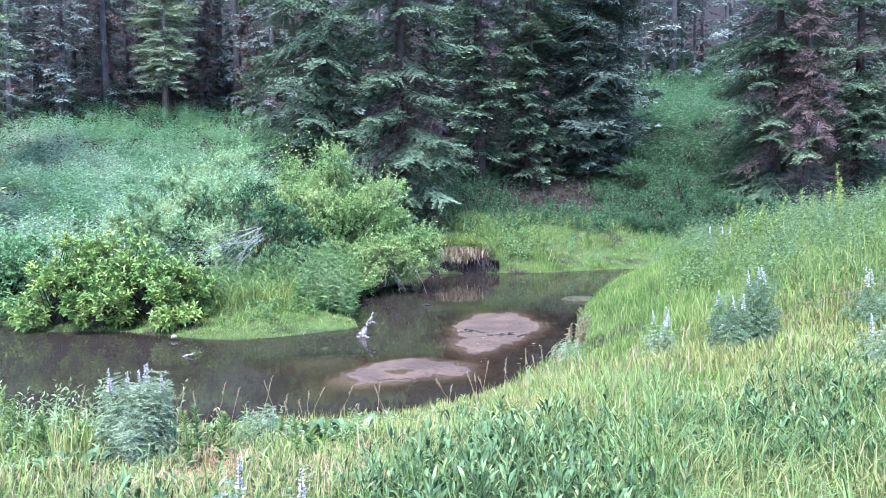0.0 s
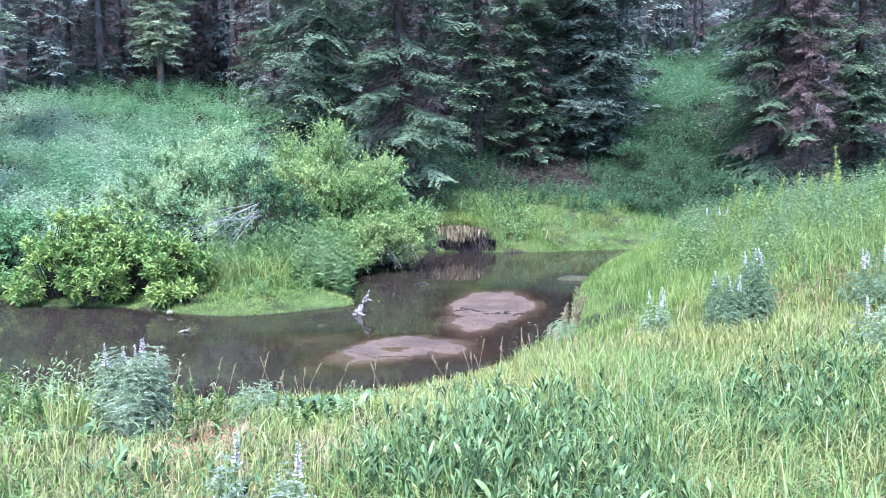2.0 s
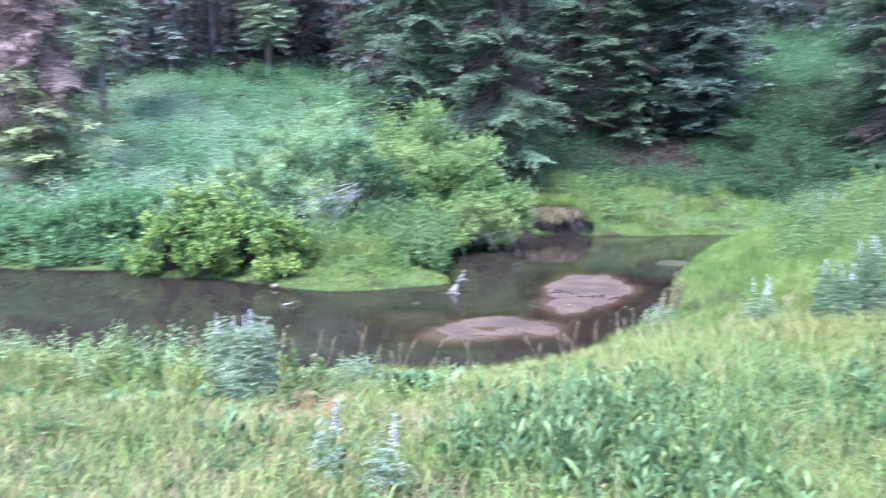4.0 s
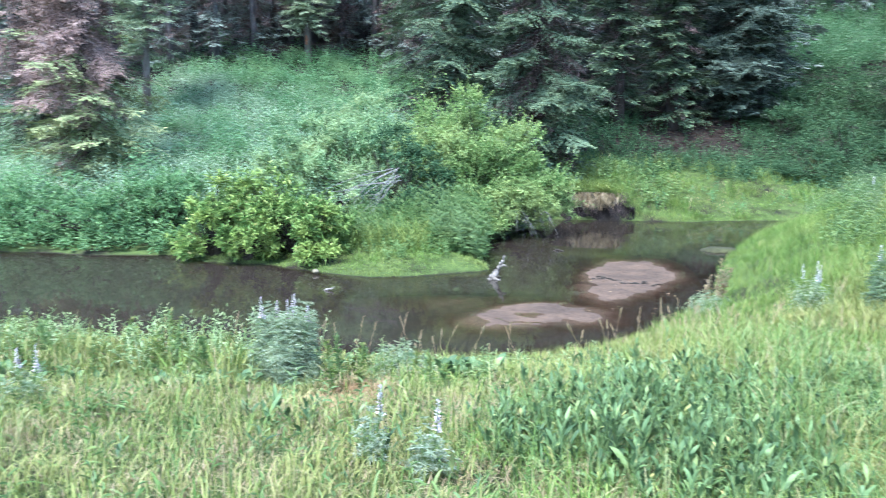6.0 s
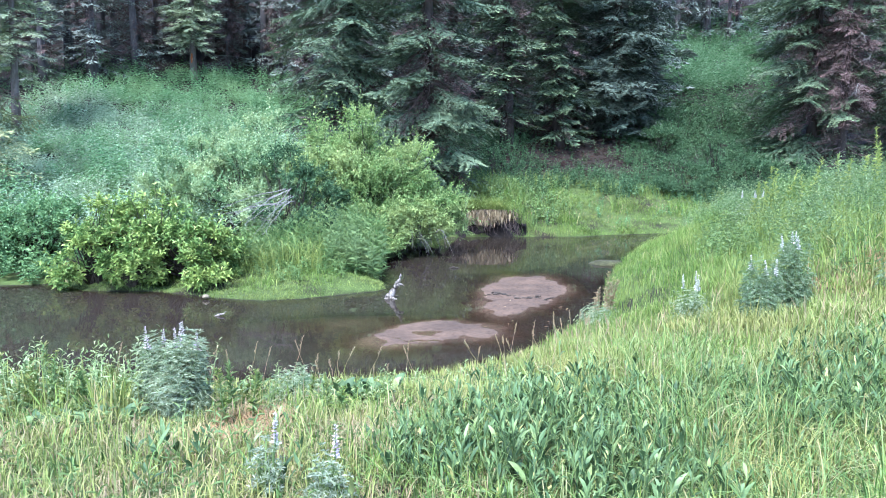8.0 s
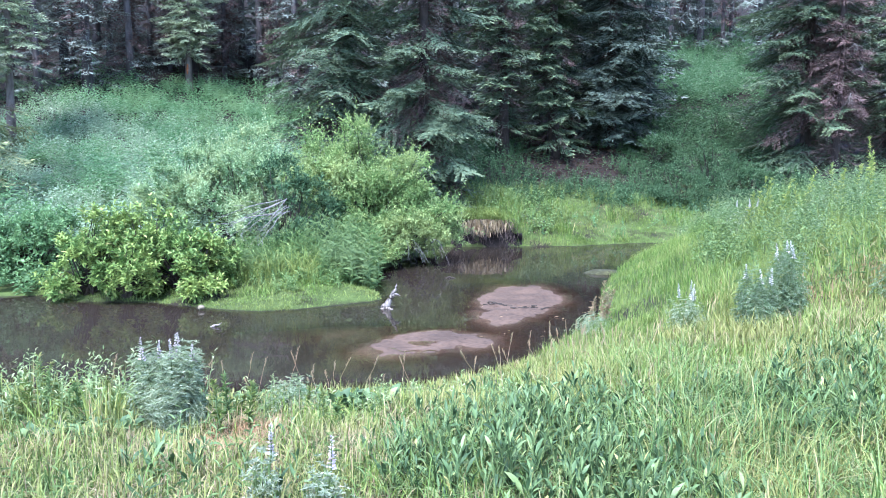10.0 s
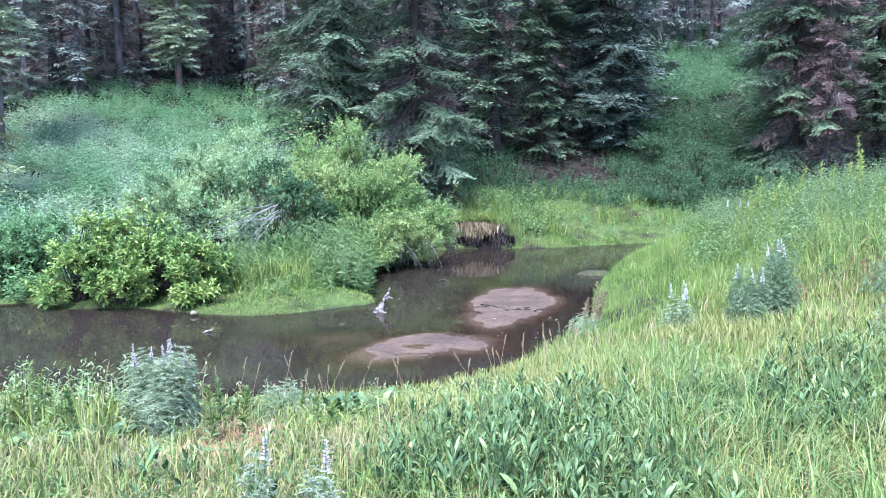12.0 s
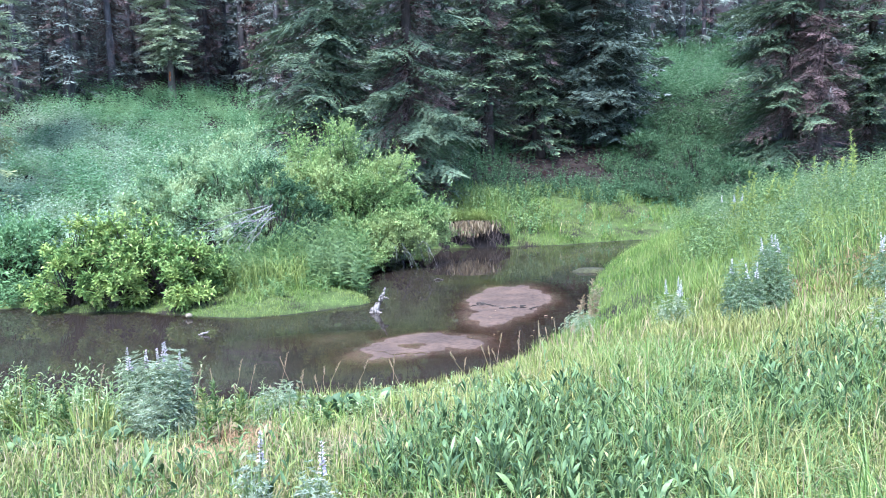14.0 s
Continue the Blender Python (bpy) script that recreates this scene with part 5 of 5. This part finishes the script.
def leaf_blade(length, width, bend, twist, seed, m=9):
    s = np.linspace(0, 1, m)
    stem = 0.22
    half = width / 2 * np.where(s < stem, 0.12, np.sin(np.clip((s - stem) / (1 - stem), 0, 1) ** 0.75 * np.pi) ** 0.85) + 0.002
    half[-1] = 0.001
    ang = radians(78) - bend * s ** 1.6
    dx, dz = np.cos(ang), np.sin(ang)
    cx, cz = np.concatenate([[0], np.cumsum(dx[:-1])]) * length / (m - 1), np.concatenate([[0], np.cumsum(dz[:-1])]) * length / (m - 1)
    tw = twist * s
    wave = (0.12 if width < 0.06 else 0.35) * half * np.sin(s * 17 + seed)
    l = np.stack([cx - np.sin(ang) * (half * 0.28 + wave), half * np.cos(tw), cz + np.cos(ang) * half * 0.28 + half * np.sin(tw)], 1)
    rt = np.stack([cx - np.sin(ang) * (half * 0.28 - wave), -half * np.cos(tw), cz + np.cos(ang) * half * 0.28 - half * np.sin(tw)], 1)
    c = np.stack([cx, np.zeros(m), cz], 1)
    v = np.concatenate([l, c, rt])
    t = []
    for i in range(m - 1):
        for a, b in ((0, m), (m, 2 * m)):
            t += [(a + i, b + i, b + i + 1), (a + i, b + i + 1, a + i + 1)]
    return v, np.array(t)


MULE_SHAPE = ((0.23, 0.04, 0.4, 0.5), (0.2, 0.046, 0.8, -0.6), (0.26, 0.04, 0.6, 0.9), (0.19, 0.042, 1.5, 0.3), (0.17, 0.032, 0.3, -0.8), (0.24, 0.048, 1.0, -0.4))
MULE_MESH = [to_mesh("leaf", leaf_blade(l, w, b, tw, i), MULE, True) for i, (l, w, b, tw) in enumerate(MULE_SHAPE)]
MULE_LIGHT = [leaf_blade(l, w, b, tw, i, 5) for i, (l, w, b, tw) in enumerate(MULE_SHAPE)]
BROAD_MESH = [to_mesh("leaf", leaf_blade(l, w, b, tw, 9 + i), MULE, True) for i, (l, w, b, tw) in enumerate(((0.38, 0.14, 0.9, 0.5), (0.34, 0.12, 1.5, -0.5), (0.42, 0.15, 0.5, 0.4), (0.36, 0.13, 1.9, 0.7)))]


def mule_ear(x, y, n, size, seed, meshes, label, name="mule_ear_plant", stem=0.0, extra=0):
    """A leafy plant: n leaves that can be told apart, and extra smaller ones in one mass."""
    r = np.random.default_rng(seed)
    plant = thing(name, x, y, float(ground_z(x, y)[0]) - 0.02, label, "wild plant", "broad-leaved plants of the near bank")
    tips = [np.array([r.normal(0, 0.09), r.normal(0, 0.09), stem * r.uniform(0.7, 1.15)]) for _ in range(3 if extra else 1)]
    if stem:
        for tip in tips:
            part("stem", tubes(curves(np.zeros((1, 3)), tip[None], 5, 0, 0.006, r), np.linspace(0.005, 0.0025, 5)[None], 5), STEM_GREEN, plant)
    mass = []
    for i in range(n + extra):
        a = i * 2.4 + r.uniform(-0.5, 0.5)
        f = r.random() if i >= n else (i + 0.5) / n
        k = size * r.uniform(0.6, 1.25) * (1.1 - 0.35 * f if stem else 1) * (0.8 if i >= n else 1)
        q = 0.0 if stem else r.uniform(0.0, 0.09)
        at = tips[i % len(tips)] * (0.1 + 0.88 * f) if stem else np.zeros(3)
        m = Matrix.Translation((at[0] + q * math.cos(a), at[1] + q * math.sin(a), at[2])) @ Matrix.Rotation(a, 4, "Z") @ Matrix.Rotation(radians(r.uniform(-8, 46) * (1.2 - 0.8 * f) if stem else r.uniform(-12, 25)), 4, "Y") @ Matrix.Scale(k, 4)
        if i < n:
            ob = new("leaf", meshes[r.integers(0, len(meshes))])
            ob.parent = plant
            ob.matrix_basis = m
        else:
            g, mm = MULE_LIGHT[r.integers(0, 6)], np.array(m)
            mass.append((g[0] @ mm[:3, :3].T + mm[:3, 3], g[1]))
    if mass:
        part("small_leaves", join(mass), MULE_SMALL, plant)["kind"] = "stuff"
    return plant


mr = np.random.default_rng(95)
ML = "clump of long lance-shaped blue-green leaves in the grass"
for cx, cy, ex, ey, n in ((0.36, 4.25, 0.85, 0.8, 84), (0.75, 3.5, 0.55, 0.5, 22), (2.1, 5.0, 0.7, 0.55, 44), (2.9, 5.7, 0.6, 0.4, 14), (0.75, 5.1, 0.7, 0.45, 30)):
    for i in range(n):
        a, q = i * 2.4, math.sqrt((i + 0.5) / n)
        mule_ear(cx + ex * q * math.cos(a), cy + ey * q * math.sin(a), int(mr.integers(11, 15)), mr.uniform(0.38, 0.66), int(mr.integers(1, 9999)), MULE_MESH, ML, stem=0.52 * mr.uniform(0.65, 1.2) * (1 - 0.3 * q), extra=34)
for i in range(46):
    x = mr.uniform(-2.4, 0.2) if i < 30 else mr.uniform(0.9, 2.6)
    y = mr.uniform(2.9, 4.9)
    mule_ear(x, y, int(mr.integers(5, 9)), mr.uniform(0.4, 0.7), int(mr.integers(1, 9999)), MULE_MESH, "small blue-green lance-leaved plant among the grass blades", stem=0.2 * mr.uniform(0.7, 1.3))
BL = "clump of broad dark green leaves near the water"
for cx, cy, ex, ey, n, big in ((-3.2, 5.25, 0.85, 0.4, 34, 1.0), (-1.45, 6.35, 0.75, 0.22, 26, 1.2), (-4.7, 5.2, 0.9, 0.45, 24, 1.0)):
    for i in range(n):
        a, q = i * 2.4, math.sqrt((i + 0.5) / n)
        mule_ear(cx + ex * q * math.cos(a), cy + ey * q * math.sin(a), int(mr.integers(10, 15)), big * mr.uniform(0.28, 0.5), int(mr.integers(1, 9999)), BROAD_MESH, BL, "broadleaf_plant")

# ---- dead wood, roots and stones ----


def log_piece(name, pts, rads, material, label, category="driftwood", sides=9):
    p, q = np.array(pts, float), np.array(rads, float)
    s, f = np.linspace(0, len(p) - 1, 22), np.arange(len(p))
    c = np.stack([np.interp(s, f, p[:, i]) for i in range(3)], 1)
    rr = np.interp(s, f, q) * (1 + 0.16 * np.sin(s * 9) + 0.1 * np.sin(s * 23))
    c[:, 0] += 0.1 * rr * np.sin(s * 7)
    base = c[0].copy()
    ob = new(name, to_mesh(name, tubes((c - base)[None], rr[None], sides), material, True))
    ob.location = base
    return tagged(ob, label, category)


LR = np.random.default_rng(3)


def knotty(pts, rads, sides=9):
    p, q = np.array(pts, float), np.array(rads, float)
    k, f = np.linspace(0, len(p) - 1, 26), np.arange(len(p))
    c = np.stack([np.interp(k, f, p[:, i]) for i in range(3)], 1) + LR.normal(0, 0.006, (26, 3))
    return tubes(c[None], (np.interp(k, f, q) * (1 + 0.1 * np.sin(k * 8) + 0.07 * np.sin(k * 21)))[None], sides)


drift = join([knotty([(-0.1, -0.06, -0.06), (-0.03, 0, 0.03), (0.05, 0, 0.09), (0.09, 0.02, 0.17), (0.13, 0.02, 0.22), (0.17, 0.03, 0.3), (0.2, 0.05, 0.4)], [0.03, 0.055, 0.06, 0.035, 0.045, 0.03, 0.008]),
              knotty([(0.12, 0.02, 0.22), (0.2, -0.02, 0.24), (0.27, -0.03, 0.22)], [0.025, 0.018, 0.005], 6), knotty([(-0.03, 0, 0.02), (0.06, -0.06, 0.0), (0.16, -0.08, -0.02)], [0.04, 0.03, 0.02], 7)])
log = tagged(new("driftwood_log", to_mesh("driftwood_log", drift, DRIFTWOOD, True)), "weathered whitish driftwood log sticking out of the water", "driftwood")
log.location, log.scale = (-1.44, 12.85, 0), (0.95, 1.0, 1.08)
log_piece("driftwood_stick", [(-1.62, 13.0, -0.02), (-1.45, 13.02, 0.01), (-1.3, 13.03, 0.0)], [0.012, 0.02, 0.008], STEM, "dark stick lying against the driftwood log")
log_piece("floating_twig", [(-4.05, 11.3, -0.01), (-3.98, 11.3, 0.02), (-3.9, 11.3, 0.035), (-3.86, 11.3, 0.07)], [0.01, 0.018, 0.012, 0.005], DRIFTWOOD, "small pale twig standing in the water")
log_piece("floating_stick", [(-0.5, 16.4, -0.01), (-0.38, 16.4, 0.025), (-0.25, 16.35, 0.0)], [0.012, 0.02, 0.01], STEM, "dark stick in the shaded water")


def stone(x, y, z, rx, ry, rz, seed, material, label):
    bm = bmesh.new()
    bmesh.ops.create_icosphere(bm, subdivisions=3, radius=1)
    for v in bm.verts:
        k = 1 + 0.2 * noise.noise(v.co * 1.6 + Vector((seed, 0, 0)))
        v.co = Vector((v.co.x * rx * k, v.co.y * ry * k, v.co.z * rz * k))
    me = bpy.data.meshes.new("stone")
    bm.to_mesh(me)
    bm.free()
    me.materials.append(material)
    for p in me.polygons:
        p.use_smooth = True
    ob = new("stone", me)
    ob.location = (x, y, z)
    return tagged(ob, label, "stone")


stone(-4.66, 12.62, 0.05, 0.06, 0.055, 0.042, 1, PEBBLE, "small pale stone on the mossy shore")
stone(3.2, 17.2, 0.0, 0.42, 0.3, 0.1, 2, MUD, "low mossy mud clod at the water's edge")

dbr = np.random.default_rng(46)
n = 26
dt = np.linspace(0, 1, n)
dx = 0.3 + 1.05 * dt + dbr.normal(0, 0.03, n)
dy = 13.25 - 0.5 * dt + 0.16 * np.sin(dt * 9) + dbr.normal(0, 0.06, n)
da = np.stack([dx, dy, bar_z(dx, dy, BARS[0]) + 0.006], 1)
dv = dbr.normal(-0.2, 0.5, n)
dl = dbr.uniform(0.04, 0.16, n)
tagged(new("stranded_twigs", to_mesh("stranded_twigs", tubes(curves(da, da + np.stack([dl * np.cos(dv), dl * np.sin(dv), dbr.uniform(-0.002, 0.012, n)], 1), 4, 0.003, 0.004, dbr), np.tile([0.009, 0.011, 0.008, 0.004], (n, 1)), 4), STEM)), "dark twigs stranded in a line across the sandbar", "twigs", "", "stuff")
n = 18
fx, fy = dbr.uniform(0.2, 2.1, n), dbr.uniform(10.6, 13.2, n)
fa = dbr.uniform(0, 6.28, n)
ok = in_water(fx, fy)
stuff("floating_leaves", leaves(np.stack([fx, fy, np.full(n, 0.012)], 1)[ok], np.stack([np.cos(fa), np.sin(fa), np.full(n, 0.06)], 1)[ok], dbr.uniform(0.03, 0.08, n)[ok], dbr.uniform(0.015, 0.03, n)[ok], LEAF4, dbr), GRASS_DRY, "small pale dead leaves floating on the stream", "leaves")

# bare grey branches fallen over the far bank
br = np.random.default_rng(33)
dead = thing("dead_branch", -4.35, 15.5, float(ground_z(-4.35, 15.5)[0]), "bare grey dead branches fallen over the bank", "dead branch")
for i in range(9):
    a = np.array([[0.25 + br.uniform(-0.1, 0.2), 0.6 + br.uniform(-0.2, 0.2), 1.35 + br.uniform(-0.15, 0.2)]])
    b = np.array([[-1.0 + 0.14 * i + br.uniform(-0.1, 0.1), -0.2 + br.uniform(-0.3, 0.3), 1.15 - 0.055 * i + br.uniform(-0.12, 0.1)]])
    main = curves(a, b, 7, 0.05, 0.02, br)
    tw_a = main[0, 2:7:1]
    tw_b = tw_a + np.stack([br.uniform(-0.4, 0.1, 5), br.uniform(-0.1, 0.1, 5), br.uniform(-0.22, 0.12, 5)], 1)
    part("branch", join([tubes(main, np.linspace(0.011, 0.003, 7)[None], 5), tubes(curves(tw_a, tw_b, 4, 0, 0.015, br), np.tile([0.005, 0.004, 0.003, 0.002], (5, 1)), 3)]), TWIG_GREY, dead)

# the undercut face of the bank, its soil blackened to give the shade of the hollow
cu, cv = np.meshgrid(np.linspace(-1.25, 1.75, 60), np.linspace(0, 1, 14))
lip = 0.84 * (1 - 0.55 * step(0.9, 1.7, cu) - 0.5 * (1 - step(-1.25, -0.9, cu)))
cy = 22.66 + 0.2 * np.sin(cv * np.pi * 0.9) + 0.06 * np.sin(cu * 5) + 0.04 * np.sin(cu * 13 + cv * 9) + 0.12 * cv * cv
cz = -0.12 + cv * (lip + 0.12)
ci = np.arange(cu.size).reshape(cu.shape)
ca, cb, cc, cd = ci[:-1, :-1].ravel(), ci[:-1, 1:].ravel(), ci[1:, 1:].ravel(), ci[1:, :-1].ravel()
back = np.stack([cu[-1], cy[-1] + 0.75, cz[-1] + 0.02], 1)
nb = cu.size
strip = np.arange(60)
top_t = np.concatenate([np.stack([ci[-1, :-1], ci[-1, 1:], nb + strip[1:]], 1), np.stack([ci[-1, :-1], nb + strip[1:], nb + strip[:-1]], 1)])
face = (np.concatenate([np.stack([cu.ravel(), cy.ravel(), cz.ravel()], 1), back]), np.concatenate([np.stack([ca, cb, cc], 1), np.stack([ca, cc, cd], 1), top_t]))
tagged(new("bank_face", to_mesh("bank_face", face, BANK_SOIL, True)), "undercut soil face of the far bank, blackened for the hollow's shade", "bank", "", "structure")

kr = np.random.default_rng(36)
n = 2200
kx, ky = kr.uniform(-1.2, 1.6, n), kr.uniform(0, 0.85, n)
kz = 0.84 * (1 - 0.55 * step(0.9, 1.7, kx) - 0.5 * (1 - step(-1.25, -0.9, kx)))
kp = np.stack([kx, 22.78 + ky, kz - 0.03], 1)
ka = np.where(ky < 0.25, -1.57 + kr.normal(0, 0.5, n), kr.uniform(0, 6.28, n))
stuff("bank_grass", blades(kp, kr.uniform(0.22, 0.58, n), np.full(n, 0.014), np.where(ky < 0.25, kr.uniform(0.7, 1.5, n), kr.uniform(0.2, 0.6, n)), ka, 1.3, kr), GRASS_BANK, "green grass drooping over the cut bank", "grass")

# roots and dry thatch hanging over the cut bank
rt = np.random.default_rng(34)
n = 95
rx = rt.uniform(-0.9, 1.5, n)
top = np.stack([rx, 22.7 + rt.uniform(-0.1, 0.2, n), 0.78 + rt.uniform(-0.3, 0.1, n)], 1)
foot = top + np.stack([rt.uniform(-0.3, 0.3, n), rt.uniform(-0.5, -0.1, n), -rt.uniform(0.3, 0.75, n)], 1)
tagged(new("hanging_roots", to_mesh("hanging_roots", tubes(curves(top, foot, 6, 0.05, 0.05, rt), np.tile(np.linspace(0.009, 0.003, 6), (n, 1)), 4), ROOT)), "tangle of brown roots hanging from the cut bank", "roots", "", "stuff")
n = 900
tx = np.where(rt.random(n) < 0.8, rt.normal(0.42, 0.22, n), rt.normal(0.95, 0.2, n))
tp = np.stack([tx, 22.66 + rt.uniform(-0.05, 0.15, n), 0.8 + rt.uniform(-0.12, 0.08, n)], 1)
td = np.stack([rt.normal(0, 0.25, n), -0.5 + rt.normal(0, 0.2, n), -1.0 + rt.normal(0, 0.2, n)], 1)
stuff("dry_thatch", leaves(tp, td, rt.uniform(0.12, 0.44, n), np.full(n, 0.013), LEAF2, rt), THATCH, "straw-coloured dead grass draped over the cut bank", "dry grass")
n = 44
a = np.stack([rt.normal(-1.5, 0.35, n), rt.normal(18.8, 0.6, n), rt.uniform(0.4, 0.9, n)], 1)
b = a + np.stack([rt.uniform(0.1, 0.55, n), rt.uniform(-0.8, 0.2, n), -rt.uniform(0.2, 0.6, n)], 1)
tagged(new("drooping_twigs", to_mesh("drooping_twigs", tubes(curves(a, b, 6, 0.15, 0.02, rt), np.tile(np.linspace(0.007, 0.0025, 6), (n, 1)), 4), TWIG_GREY)), "bare twigs drooping from the willow to the water", "twigs", "", "stuff")

# tall weeds along the ridge and seed stalks at the water's edge
wd = np.random.default_rng(35)


def weed(x, y, h, seed, label="tall weed with a yellow-green leafy top", top=None, leaf=1.0):
    r = np.random.default_rng(seed)
    w = thing("tall_weed", x, y, float(ground_z(x, y)[0]) - 0.02, label, "weed", "tall weeds of the ridge")
    tip = np.array([[r.normal(0, 0.09) * leaf ** 1.5, r.normal(0, 0.09) * leaf ** 1.5, h]])
    part("stalk", tubes(curves(np.zeros((1, 3)), tip, 5, 0, 0.008, r), np.linspace(0.008, 0.004, 5)[None], 5), STEM_GREEN, w)
    m = 80
    s = r.uniform(0.15, 1, m)
    a = np.arange(m) * 2.4
    part("foliage", leaves(tip * s[:, None], np.stack([np.cos(a), np.sin(a), 0.3 + s + r.normal(0, 0.35, m)], 1), 0.1 * leaf * r.uniform(0.5, 1.2, m) * (1.15 - 0.6 * s), 0.024 * leaf * (1.15 - 0.5 * s), LEAF4, r), top or WEED_TOP, w)


for i, (x, y, h) in enumerate(((5.6, 14.0, 1.0), (5.9, 14.3, 0.85), (6.3, 14.2, 0.95), (7.0, 14.4, 0.9), (7.4, 14.0, 1.0), (7.9, 14.6, 1.25), (6.7, 13.6, 0.8), (8.6, 14.8, 0.9), (5.2, 13.2, 0.7), (9.4, 15.0, 0.95), (5.45, 13.7, 0.8), (5.75, 14.1, 0.95), (6.05, 13.9, 0.75), (5.35, 14.2, 0.85), (7.15, 14.1, 0.8), (7.6, 14.3, 0.85))):
    weed(x, y, h, 200 + i, leaf=1.3)
for i in range(60):
    wx = wd.uniform(-5.6, -2.45) if i < 50 else wd.uniform(-2.0, -0.9)
    weed(wx, wd.uniform(5.15, 6.1), wd.uniform(0.22, 0.5) * (1 + 0.2 * math.sin(wx * 7)), 300 + i, "leafy pale green weed at the edge of the bank", GRASS_NEAR if i % 3 else HERB_RIDGE, wd.uniform(0.5, 0.95))
for i in range(6):
    weed(1.95 + wd.uniform(-0.15, 0.15), 11.1 + wd.uniform(-0.3, 0.3), wd.uniform(0.4, 0.65), 340 + i, "dry bleached weed stalk at the water's edge", GRASS_DRY)
n = 70
sx = np.where(np.arange(n) < 34, wd.uniform(-4.2, 0.2, n), wd.normal(1.0, 0.5, n))
sy = np.where(sx < 0, wd.uniform(6.4, 7.9, n), wd.uniform(6.8, 9.4, n))
keep = ~in_water(sx, sy)
sp = on_ground(sx[keep], sy[keep], 0.02)
n = len(sp)
sh = wd.uniform(0.22, 0.52, n)
st = sp + np.stack([wd.normal(0, 0.12, n), wd.normal(0, 0.12, n), sh], 1)
f = np.tile(np.linspace(0.78, 1.0, 9), n)
hd = np.repeat(sp, 9, 0) * (1 - f[:, None]) + np.repeat(st, 9, 0) * f[:, None]
ha = np.tile(np.arange(9) * 2.4, n)
stuff("seed_stalks", join([tubes(curves(sp, st, 4, 0, 0.006, wd), np.full((n, 4), 0.002), 3), leaves(hd, np.stack([0.5 * np.cos(ha), 0.5 * np.sin(ha), np.ones(len(ha))], 1), np.full(len(ha), 0.032), np.full(len(ha), 0.012), LEAF2, wd)]), GRASS_DRY, "thin dry grass stalks with seed heads by the water", "grass")
